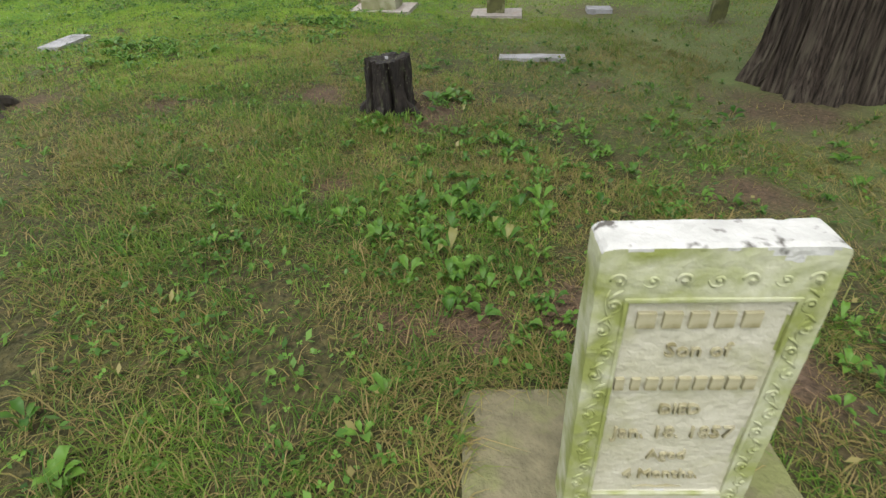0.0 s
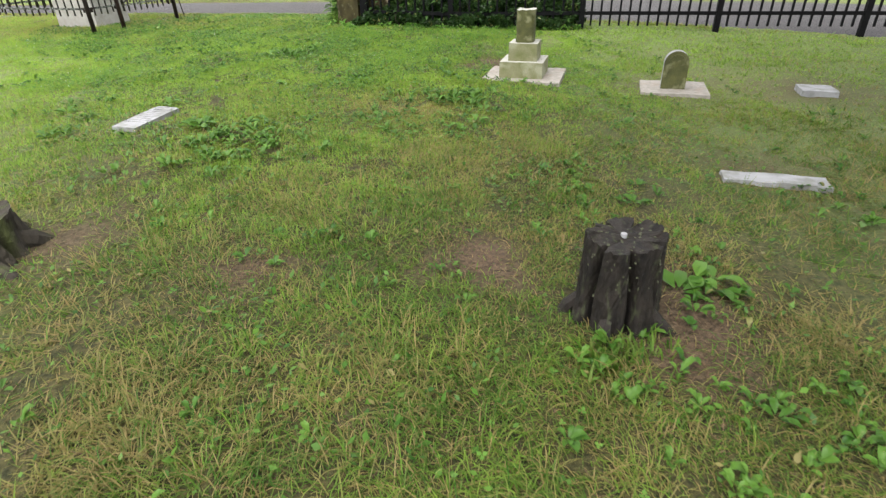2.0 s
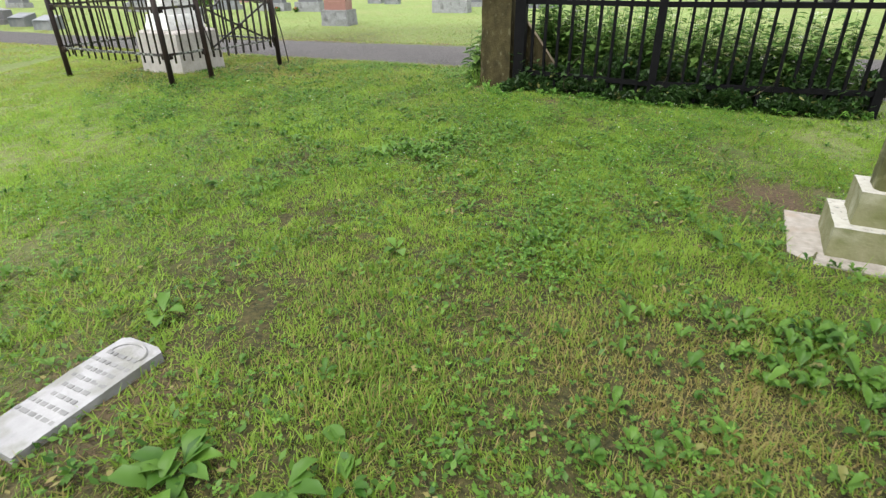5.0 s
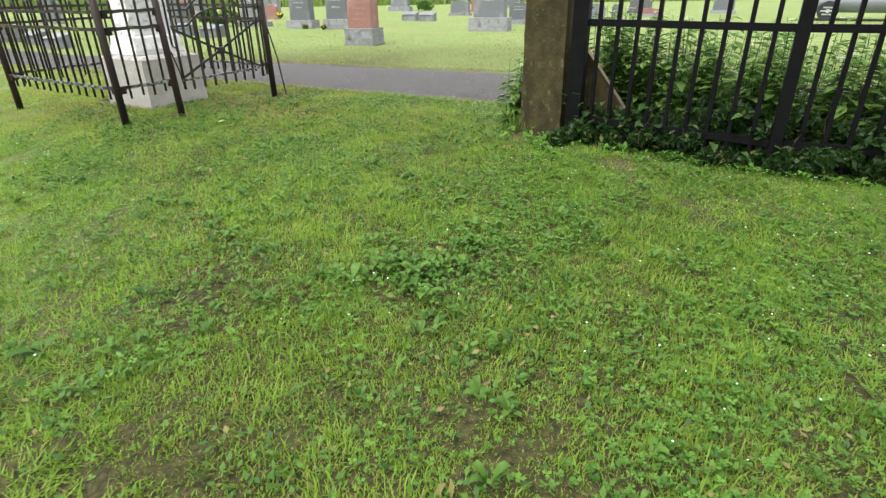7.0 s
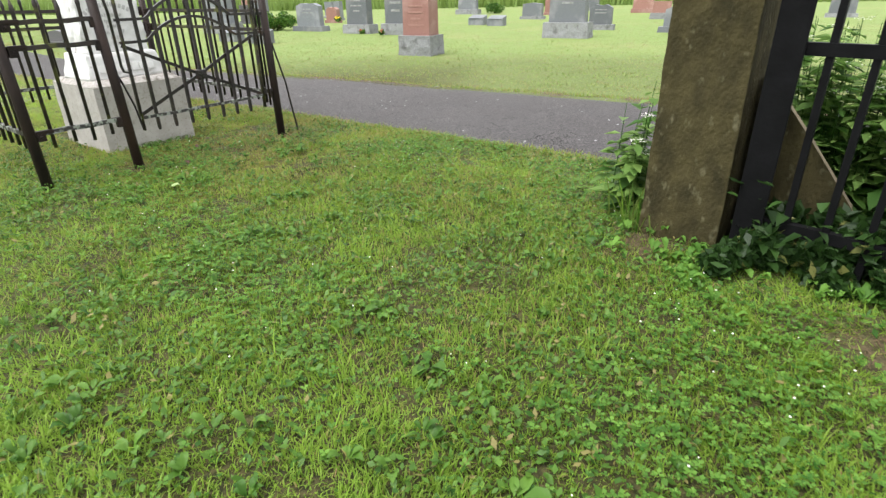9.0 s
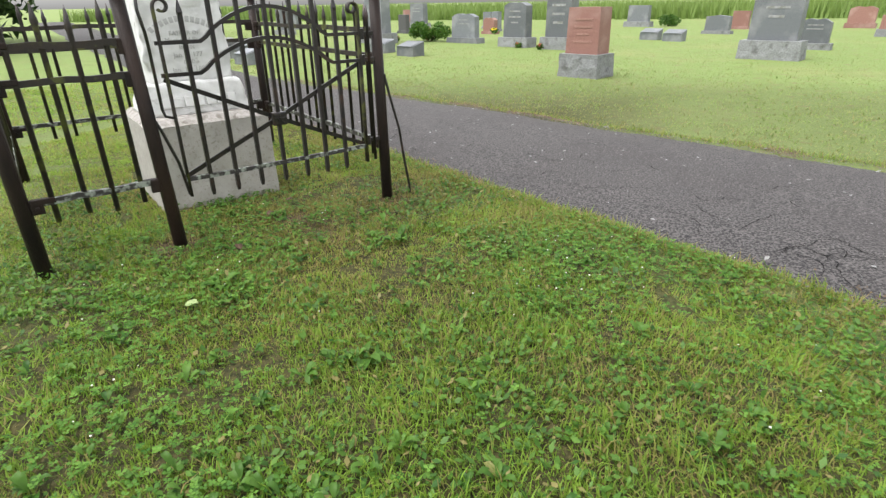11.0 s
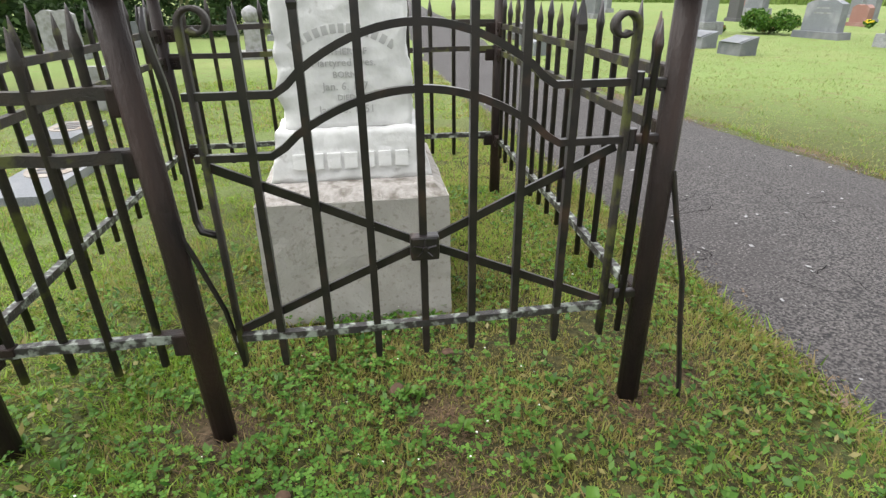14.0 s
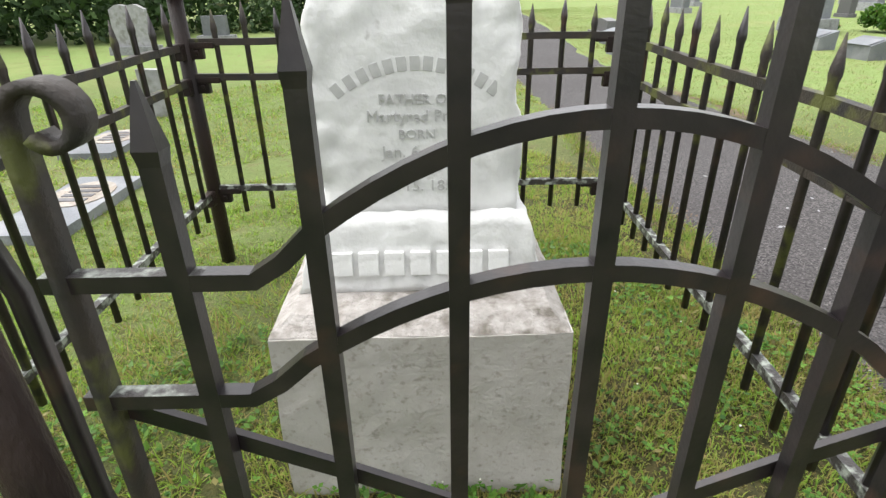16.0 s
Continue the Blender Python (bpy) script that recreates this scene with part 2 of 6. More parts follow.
M_TYRE = material("tyre_rubber", (0.02, 0.02, 0.02), 0.85, second=(0.03, 0.03, 0.03), scale=10)
M_RIM = material("silver_rim", (0.55, 0.56, 0.57), 0.3, 0.8, second=(0.45, 0.46, 0.47), scale=10)


# ---- mesh helpers ----
def part(name, bm, mat, parent=None, label="", smooth=False):
    me = bpy.data.meshes.new(name)
    bmesh.ops.recalc_face_normals(bm, faces=bm.faces)
    bm.to_mesh(me)
    bm.free()
    me.materials.append(mat)
    if smooth:
        me.polygons.foreach_set("use_smooth", [True] * len(me.polygons))
    ob = new(name, me)
    if parent:
        ob.parent = parent
    if label:
        tagged(ob, label)
    return ob


def thing(name, m, label, category, group=""):
    ob = new(name)
    ob.empty_display_size = 0.1
    ob.matrix_world = m
    return tagged(ob, label, category, group)


def add_box(bm, cx, cy, cz, sx, sy, sz, m=None, top=1.0, topy=None, bevel=0.0):
    """A box by its centre and size; top scales its upper face."""
    topy = top if topy is None else topy
    co = []
    for dz in (-1, 1):
        k, ky = (top, topy) if dz > 0 else (1, 1)
        for dx, dy in ((-1, -1), (1, -1), (1, 1), (-1, 1)):
            co.append(Vector((cx + dx * sx / 2 * k, cy + dy * sy / 2 * ky, cz + dz * sz / 2)))
    vs = [bm.verts.new(m @ c if m else c) for c in co]
    fs = [bm.faces.new([vs[i] for i in f]) for f in ((3, 2, 1, 0), (4, 5, 6, 7), (0, 1, 5, 4), (1, 2, 6, 5), (2, 3, 7, 6), (3, 0, 4, 7))]
    if bevel:
        edges = list({e for f in fs for e in f.edges})
        bmesh.ops.bevel(bm, geom=edges, offset=bevel, segments=2, affect="EDGES", profile=0.6)
    return vs


def add_tube(bm, pts, r, sides=8, square=False, radii=None, flat=None, across=None):
    """A bar swept along points; square bars have four sides; flat = (width, height) makes a flat bar."""
    pts = [Vector(p) for p in pts]
    rings = []
    for i, p in enumerate(pts):
        d = (pts[min(i + 1, len(pts) - 1)] - pts[max(i - 1, 0)]).normalized()
        ref = Vector(across) if across else Vector((0, 0, 1)) if abs(d.z) < 0.9 else Vector((0, 1, 0))
        a = d.cross(ref).normalized()
        b = a.cross(d).normalized()
        rr = radii[i] if radii else r
        if flat:
            ring = [p + a * (sx * flat[0] / 2) + b * (sy * flat[1] / 2) for sx, sy in ((-1, -1), (1, -1), (1, 1), (-1, 1))]
        elif square:
            ring = [p + (a * sx + b * sy) * rr for sx, sy in ((-1, -1), (1, -1), (1, 1), (-1, 1))]
        else:
            ring = [p + (a * math.cos(2 * math.pi * k / sides) + b * math.sin(2 * math.pi * k / sides)) * rr for k in range(sides)]
        rings.append([bm.verts.new(c) for c in ring])
    k = len(rings[0])
    for r0, r1 in zip(rings, rings[1:]):
        for j in range(k):
            bm.faces.new((r0[j], r0[(j + 1) % k], r1[(j + 1) % k], r1[j]))
    bm.faces.new(rings[0][::-1])
    bm.faces.new(rings[-1])
    return rings


def roughen(bm, amount, scale, keep=None, seed=0.0):
    for v in bm.verts:
        if keep and keep(v.co):
            continue
        v.co += noise.noise_vector(v.co * scale + Vector((seed, seed * 2, seed * 3))) * amount


def dense_box(sx, sy, sz, step, top=1.0, topy=None, z0=0.0):
    """A box on the origin's floor, cut into cells of about step."""
    bm = bmesh.new()
    add_box(bm, 0, 0, z0 + sz / 2, sx, sy, sz, top=top, topy=topy)
    for axis, size in ((0, sx), (1, sy), (2, sz)):
        count = max(1, int(size / step))
        for i in range(1, count):
            no = Vector((0, 0, 0))
            no[axis] = 1
            co = Vector((0, 0, 0))
            co[axis] = (-size / 2 if axis < 2 else z0) + size * i / count
            bmesh.ops.bisect_plane(bm, geom=bm.verts[:] + bm.edges[:] + bm.faces[:], plane_co=co, plane_no=no)
    return bm


def raw_mesh(name, verts, faces, mat, numbers=None, smooth=False):
    """A mesh of triangles from arrays, with numbers on its points."""
    me = bpy.data.meshes.new(name)
    verts, faces = np.asarray(verts, dtype=np.float32), np.asarray(faces, dtype=np.int32)
    me.vertices.add(len(verts))
    me.vertices.foreach_set("co", verts.ravel())
    k = faces.shape[1]
    me.loops.add(faces.size)
    me.loops.foreach_set("vertex_index", faces.ravel())
    me.polygons.add(len(faces))
    me.polygons.foreach_set("loop_start", np.arange(0, faces.size, k, dtype=np.int32))
    if smooth:
        me.polygons.foreach_set("use_smooth", np.ones(len(faces), dtype=bool))
    me.update(calc_edges=True)
    for key, values in (numbers or {}).items():
        me.attributes.new(key, "FLOAT", "POINT").data.foreach_set("value", np.asarray(values, dtype=np.float32))
    me.materials.append(mat)
    return me


# ---- the lie of the land ----
def logistic(v):
    return 1 / (1 + np.exp(-np.clip(v, -40, 40)))


def gz(x, y):
    x, y = np.asarray(x, dtype=float), np.asarray(y, dtype=float)
    z = 0.03 * logistic((6.5 - y) / 0.6) + 0.085 * np.exp(-0.5 * (((x + 1.1) / 1.0) ** 2 + ((y + 3.4) / 2.8) ** 2))
    z = z - 0.13 * logistic((x - 1.9) / 0.45) * logistic((1.5 - y) / 0.6)
    return z - 0.05 * logistic((y - 11.0) / 1.0) + 0.012 * np.sin(x * 2.1 + 0.7) * np.sin(y * 1.7) * logistic((6.5 - y) / 0.5)


ROAD_NEAR = [(-60, 44), (-16, 16), (-9.9, 12.0), (-5.75, 9.6), (-2.8, 8.05), (-1.2, 7.15), (0.22, 6.36), (0.85, 5.95), (4.77, 2.95), (6.1, 2.06), (12, -2.5), (40, -24)]
ROAD_FAR = [(-60, 48), (-16, 18.6), (-10.6, 14.6), (-7.9, 12.9), (-5.2, 11.7), (-2.4, 10.5), (-0.8, 9.7), (1.5, 8.7), (7, 6.0), (8.7, 4.6), (14, 0.5), (40, -19)]


def edge_at(line, x):
    return np.interp(x, [p[0] for p in line], [p[1] for p in line])


def on_road(x, y, margin=0.0):
    return (y > edge_at(ROAD_NEAR, x) - margin) & (y < edge_at(ROAD_FAR, x) + margin)


# worn spots of the turf: x, y, radius, how bare
WORN = [(0.36, -3.46, 0.22, 0.9), (0.78, -4.22, 0.16, 0.8), (1.02, -3.72, 0.2, 0.7), (0.19, -6.06, 0.15, 0.9), (-0.02, -5.98, 0.1, 0.5), (0.5, -6.16, 0.14, 0.8), (0.85, -6.6, 0.22, 1.0), (1.88, -5.72, 0.2, 0.9), (0.98, -4.05, 0.28, 0.8),
        (3.2, -4.9, 0.6, 0.9), (2.4, -3.9, 0.25, 0.6), (-1.5, -2.75, 0.3, 0.7), (2.1, 0.95, 0.3, 0.9), (1.7, 0.8, 0.2, 0.7), (3.3, -0.6, 0.5, 0.5),
        (4.6, -1.2, 0.55, 0.6), (2.5, -2.75, 0.35, 0.5), (1.3, 3.65, 0.22, 0.55), (-1.35, -0.75, 0.33, 0.5), (-2.85, 5.72, 0.18, 0.7), (-2.2, 6.2, 0.2, 0.25),
        (-2.45, 6.35, 0.12, 0.65), (-2.1, 6.85, 0.13, 0.5), (-2.1, 7.1, 0.16, 0.5), (0.7, 4.5, 0.25, 0.6), (0.05, -4.9, 0.14, 0.7), (-0.6, -3.3, 0.16, 0.6), (5.2, -2.4, 0.3, 0.5)]


def wobble(x, y, s):
    return np.sin(x * s * 1.3 + np.sin(y * s * 0.9) * 1.7) * np.sin(y * s * 1.1 + np.sin(x * s * 0.7 + 1.3) * 1.9)


def bareness(x, y):
    b = np.zeros_like(x)
    for cx, cy, r, k in WORN:
        d = np.hypot(x - cx, y - cy) / r * (1 + 0.35 * wobble(x + cx, y, 9))
        b = np.maximum(b, k * np.clip(1.35 - d, 0, 1))
    return b


def dryness(x, y):
    """How strawy the turf is: patchy, most under the big tree at the start of the way."""
    base = 0.56 * logistic((-1.8 - y) / 0.9) * (1 - 0.35 * logistic((-3.3 - y) / 0.4) * logistic((0.2 - x) / 0.3)) + 0.05 + 0.28 * logistic((y - 4.6) / 0.5)
    patch = 0.5 + 0.5 * wobble(x + 3, y, 1.6) * 0.7 + 0.3 * wobble(x, y + 5, 3.7)
    spot = 0.75 * np.exp(-((x - 0.55) ** 2 + (y + 0.9) ** 2) / 0.25)
    verge = 0.4 * np.exp(-((y - edge_at(ROAD_FAR, x) - 0.25) / 0.3) ** 2) + 0.3 * np.exp(-((y - edge_at(ROAD_NEAR, x) + 0.15) / 0.2) ** 2)
    graves = 0.75 * np.exp(-((x + 2.55) ** 2 + (y - 6.35) ** 2) / 0.5) + 0.55 * np.exp(-((x + 3.2) ** 2 + (y - 7.0) ** 2) / 1.4)
    return np.clip(base * (0.35 + 1.3 * patch) + spot + verge + graves * (0.5 + 0.5 * patch), 0, 1)


# slabs and stones on which no grass grows: x, y, half length, half width, turn
BARE_BOXES = [(0.22, -6.73, 0.37, 0.30, -26), (2.13, 0.2, 0.41, 0.37, -32.5), (3.36, -0.66, 0.33, 0.28, -32), (4.49, -1.27, 0.19, 0.17, -32), (-1.41, -0.73, 0.27, 0.10, 61),
              (2.44, -2.9, 0.3, 0.085, -32), (0.935, 4.68, 0.19, 0.17, -36), (0.73, -3.9, 0.16, 0.16, 0), (-1.80, -2.80, 0.22, 0.2, 0), (3.95, -4.6, 0.6, 0.6, 0),
              (-3.85, 6.88, 0.40, 0.40, 58.5), (-6.25, 5.6, 0.55, 0.24, 150)]


def boxed(x, y):
    hit = np.zeros(x.shape, dtype=bool)
    for cx, cy, a, b, turn in BARE_BOXES:
        c, s = math.cos(radians(turn)), math.sin(radians(turn))
        u, v = (x - cx) * c + (y - cy) * s, -(x - cx) * s + (y - cy) * c
        hit |= (abs(u) < a) & (abs(v) < b)
    return hit


# ---- ground: one sheet to the horizon ----
def axis_steps(lo, hi, fine):
    near = np.arange(lo, hi, fine)
    out = np.array([0.4 * 1.32 ** i for i in range(1, 28)])
    far = np.cumsum(out)
    far = far[far < 1500]
    return np.concatenate([lo - far[::-1], near, hi + far])


gx, gy = axis_steps(-7.0, 8.0, 0.07), axis_steps(-8.0, 12.5, 0.07)
XX, YY = np.meshgrid(gx, gy)
ZZ = gz(XX, YY) - 0.035 * on_road(XX, YY, -0.12) + 0.008 * wobble(XX, YY, 21) * (np.hypot(XX, YY - 2) < 14)
nx, ny = len(gx), len(gy)
idx = np.arange(nx * ny).reshape(ny, nx)
quads = np.stack([idx[:-1, :-1], idx[:-1, 1:], idx[1:, 1:], idx[1:, :-1]], -1).reshape(-1, 4)
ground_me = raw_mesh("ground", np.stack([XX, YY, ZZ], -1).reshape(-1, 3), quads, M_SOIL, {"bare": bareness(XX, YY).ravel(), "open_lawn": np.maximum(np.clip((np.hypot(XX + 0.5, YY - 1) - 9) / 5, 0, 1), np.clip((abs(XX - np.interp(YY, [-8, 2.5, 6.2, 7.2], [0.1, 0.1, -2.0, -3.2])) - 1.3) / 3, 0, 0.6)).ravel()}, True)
tagged(new("ground", ground_me), "mown cemetery lawn with thin turf and bare brown patches", "ground", kind="structure")


# ---- road ----
def road():
    bm = bmesh.new()
    xs = np.concatenate([np.linspace(-60, -12, 16), np.linspace(-11.7, 9, 90), np.linspace(10, 40, 12)])
    rows = []
    for i, x in enumerate(xs):
        a, b = float(edge_at(ROAD_NEAR, x)), float(edge_at(ROAD_FAR, x))
        a += 0.05 * math.sin(x * 3.1) + 0.04 * math.sin(x * 7.7 + 1)
        b += 0.05 * math.sin(x * 2.7 + 2) + 0.03 * math.sin(x * 8.3)
        rows.append([bm.verts.new((x, a + (b - a) * k / 8, float(gz(x, a + (b - a) * k / 8)) + 0.012 + 0.03 * math.sin(math.pi * k / 8) - (0.03 if k in (0, 8) else 0))) for k in range(9)])
    for r0, r1 in zip(rows, rows[1:]):
        for j in range(8):
            bm.faces.new((r0[j], r1[j], r1[j + 1], r0[j + 1]))
    ob = part("road", bm, M_ASPHALT, smooth=True)
    tagged(ob, "narrow worn dark grey asphalt lane with ragged edges", "road", kind="structure")


road()

# ---- the iron enclosure: its own frame, s along the front, d inwards ----
CAGE = Matrix.Translation((-3.16, 5.20, 0)) @ Matrix.Rotation(math.atan2(0.853, 0.523), 4, "Z")
WIDE, DEEP = 1.97, 2.12
Z_LOW, Z_MID, Z_TOP = 0.40, 0.935, 1.085


def spear(bm, x, y, z0, z1, r=0.0125, sides=6, tip=0.10):
    """A round picket with a hammered spear point."""
    add_tube(bm, [(x, y, z0), (x, y, z1 - tip), (x, y, z1 - tip * 0.85), (x, y, z1 - tip * 0.7), (x, y, z1)], r, sides,
             radii=[r, r, r * 1.25, r * 1.2, r * 0.15])


def round_post(parent, x, y, h=1.30, r=0.034, lean=(0, 0)):
    z0 = -0.08
    bm = bmesh.new()
    add_tube(bm, [(x, y, z0), (x + lean[0] * 0.5, y + lean[1] * 0.5, h / 2), (x + lean[0], y + lean[1], h)], r, 14, radii=[r * 1.06, r, r * 0.97])
    post = part("post", bm, M_RUST_IRON, parent, "round cast iron post with rust", True)
    bm = bmesh.new()
    tx, ty = x + lean[0], y + lean[1]
    add_tube(bm, [(tx, ty, h - 0.012), (tx, ty, h + 0.004), (tx, ty, h + 0.018)], r, 14, radii=[r * 1.35, r * 1.5, r * 1.4])
    add_tube(bm, [(tx, ty, h + 0.018), (tx, ty, h + 0.06), (tx, ty, h + 0.09)], 0.02, 10, radii=[0.022, 0.022, 0.006])
    part("cap", bm, M_IRON, post, "flanged iron post cap", True)
    return post


def rail(parent, a, b, z, mat, r=0.0145):
    bm = bmesh.new()
    pts = [(a[0] + (b[0] - a[0]) * k / 6, a[1] + (b[1] - a[1]) * k / 6, z + (0.004 * math.sin(k * 2.1 + z * 9) if 0 < k < 6 else 0)) for k in range(7)]
    add_tube(bm, pts, r, flat=(r * 1.9, r * 2.0))
    return part("rail", bm, mat, parent)


def clamp(parent, p, d, z):
    """A riveted iron strap that hangs the rail's end on its post."""
    t = Matrix.Translation((p.x + d.x * 0.055, p.y + d.y * 0.055, z - 0.018)) @ Matrix.Rotation(math.atan2(d.y, d.x), 4, "Z")
    bm = bmesh.new()
    add_box(bm, 0, 0, 0, 0.055, 0.034, 0.070, m=t, bevel=0.006)
    add_box(bm, 0.03, -0.004, 0.024, 0.10, 0.034, 0.026, m=t, bevel=0.004)
    add_box(bm, 0.0, -0.020, -0.006, 0.018, 0.014, 0.018, m=t, bevel=0.004)
    part("rail_clamp", bm, M_RUST_IRON, parent, "riveted iron rail strap")


fence = thing("iron_grave_fence", CAGE, "old black iron picket fence enclosing a grave, rusty and lichened", "fence")
CORNERS = {"a": (0, 0), "b": (0.63, 0), "d": (WIDE, 0), "bl": (0, DEEP), "br": (WIDE, DEEP)}
for key, (px_, py_) in CORNERS.items():
    round_post(fence, px_, py_, 1.30 if key != "b" else 1.31, lean={"d": (-0.012, 0.0), "a": (-0.01, 0.01), "b": (-0.038, 0.0)}.get(key, (0, 0)))
RUNS = [((0, 0), (0.63, 0), 4, False), ((0, 0), (0, DEEP), 14, True), ((WIDE, 0), (WIDE, DEEP), 14, True), ((0, DEEP), (WIDE, DEEP), 13, False)]
for a, b, count, lichen in RUNS:
    a, b = Vector(a), Vector(b)
    d = (b - a).normalized()
    for z in (Z_LOW, Z_MID, Z_TOP):
        rail(fence, a + d * 0.03, b - d * 0.03, z + (0.02 if a.y > 1 else 0), M_LICHEN_IRON if z == Z_LOW else M_MOSS_IRON)
        clamp(fence, a, d, z)
        clamp(fence, b, -d, z)
    rnd = random.Random(int(a.x * 10 + b.y * 7) + count)
    for i in range(count):
        p = a + (b - a) * ((i + 1) / (count + 1))
        bm = bmesh.new()
        top = 1.235 + (0.03 if i % 2 else 0.0) + rnd.uniform(-0.006, 0.006)
        spear(bm, p.x + rnd.uniform(-0.005, 0.005), p.y + rnd.uniform(-0.005, 0.005), Z_LOW - 0.10 + rnd.uniform(-0.012, 0.012), top)
        part("picket", bm, M_MOSS_IRON if rnd.random() < 0.35 else M_IRON, fence, smooth=True)


def arch_line(zbase, zapex, x0, x1, xl, xr):
    """Flat shoulders, a reverse bend and a round arch between them."""
    pts = [(x0, 0, zbase), (xl - 0.05, 0, zbase)]
    n = 22
    mid, half = (xl + xr) / 2, (xr - xl) / 2
    for k in range(n + 1):
        u = -1 + 2 * k / n
        w = 1 - abs(u) ** 2.0 if abs(u) < 0.86 else 0.2604 * ((1 - abs(u)) / 0.14) ** 1.6
        pts.append((mid + half * u, 0, zbase + (zapex - zbase) * w))
    pts += [(xr + 0.05, 0, zbase), (x1, 0, zbase)]
    return pts


gate = thing("iron_gate", CAGE, "closed black iron gate with arched double rails and crossed braces", "gate")
for zb, za, nm, xl, xr in ((0.92, 1.074, "lower_arch_rail", 0.900, 1.650), (1.072, 1.230, "upper_arch_rail", 0.925, 1.630)):
    bm = bmesh.new()
    add_tube(bm, arch_line(zb, za, 0.712, 1.852, xl, xr), 0.013, flat=(0.020, 0.019))
    arch = part(nm, bm, M_IRON, gate, "flat wet iron bar bent to an arch")
    arch.data.materials.append(M_LICHEN_IRON)
    for face in arch.data.polygons:
        face.material_index = 1 if face.center.x < 0.85 and face.normal.z > 0.5 else 0
bm = bmesh.new()
add_tube(bm, [(0.725, 0, 0.385), (1.0, 0, 0.383), (1.28, 0, 0.386), (1.55, 0, 0.389), (1.835, 0, 0.395)], 0.013, flat=(0.024, 0.022))
part("bottom_rail", bm, M_LICHEN_IRON, gate, "bottom rail crusted with pale lichen")
for x0, z0, x1, z1 in ((0.722, 0.90, 1.28, 0.64), (1.28, 0.64, 1.83, 0.405), (0.722, 0.392, 1.28, 0.64), (1.28, 0.64, 1.82, 0.898)):
    bm = bmesh.new()
    add_tube(bm, [(x0, 0.016, z0), ((x0 + x1) / 2, 0.02, (z0 + z1) / 2), (x1, 0.014, z1)], 0.01, flat=(0.010, 0.024))
    part("brace", bm, M_IRON, gate)
bm = bmesh.new()
add_box(bm, 1.28, -0.004, 0.64, 0.082, 0.040, 0.074, bevel=0.008)
for k in range(5):
    a = k * math.pi / 2.5 + 0.3
    add_tube(bm, [(1.28 + 0.002 * math.cos(a), -0.026, 0.64 + 0.006 * math.sin(a)), (1.28 + 0.034 * math.cos(a), -0.024, 0.64 + 0.030 * math.sin(a))], 0.0035, 5)
add_tube(bm, [(1.28, -0.02, 0.64), (1.28, -0.034, 0.64)], 0.009, 8)
part("hub_plate", bm, M_IRON, gate, "small cast iron rosette plate")
for i, x in enumerate((0.852, 0.992, 1.132, 1.277, 1.418, 1.55, 1.685)):
    tops = (1.268, 1.335, 1.40, 1.43, 1.41, 1.345, 1.275)
    bm = bmesh.new()
    add_tube(bm, [(x, 0, 0.275), (x, 0, 0.30), (x, 0, tops[i] - 0.075), (x, 0, tops[i] - 0.06), (x, 0, tops[i])], 0.0125, 4,
             square=True, radii=[0.007, 0.0105, 0.0105, 0.0125, 0.002])
    part("picket", bm, M_IRON, gate)


def scroll(cx, cz, r, turn):
    """A bar end rolled over in a spiral."""
    return [(cx + turn * (-math.cos(a)) * (r * (1 - 0.085 * a)), 0, cz + math.sin(a) * (r * (1 - 0.085 * a))) for a in np.linspace(0, 5.6, 18)]


for x, turn, top in ((0.735, 1, 1.235), (1.835, -1, 1.208)):
    bm = bmesh.new()
    add_tube(bm, [(x, 0, 0.29), (x, 0, 0.7), (x, 0, top - 0.005)] + scroll(x + turn * 0.036, top, 0.036, turn)[1:], 0.01, flat=(0.012, 0.034), across=(0, 1, 0))
    part("stile", bm, M_MOSS_IRON, gate, "gate stile rolled to a scroll at its top", True)
bm = bmesh.new()
add_tube(bm, [(0.668, -0.01, 1.27), (0.664, -0.015, 1.22), (0.678, -0.01, 1.12), (0.682, 0, 1.06), (0.682, 0, 0.76), (0.69, 0, 0.725), (0.73, 0, 0.71)], 0.008, flat=(0.012, 0.022), across=(0, 1, 0))
part("latch_bar", bm, M_IRON, gate, "bent iron latch bar", True)
bm = bmesh.new()
add_tube(bm, [(0.62, 0, 0.75), (0.655, -0.005, 0.66), (0.706, 0.0, 0.48), (0.73, 0, 0.30)], 0.008, 6)
part("stay_rod", bm, M_IRON, gate, "thin rusty stay rod")
for z in (1.068, 0.43, 0.92):
    bm = bmesh.new()
    add_tube(bm, [(1.852, 0, z - 0.03), (1.852, 0, z + 0.03)], 0.017, 10)
    add_box(bm, 1.90, 0, z, 0.10, 0.022, 0.026, bevel=0.004)
    part("hinge", bm, M_IRON, gate, "iron strap hinge with knuckle")
bm = bmesh.new()
spear(bm, 1.892, -0.01, 0.30, 1.225, 0.011, 6, 0.08)
part("hinge_bar", bm, M_IRON, gate, "upright hinge bar with a spear point", True)
bm = bmesh.new()
add_tube(bm, [(1.985, -0.02, 0.83), (2.02, -0.03, 0.67), (2.072, -0.03, 0.48), (2.10, -0.03, 0.28), (2.135, -0.03, 0.08), (2.145, -0.03, -0.04)], 0.0085, 7)
rod = part("leaning_rod", bm, M_IRON)
rod.matrix_world = CAGE
tagged(rod, "thin bent iron rod leaning against the gate post", "rod")

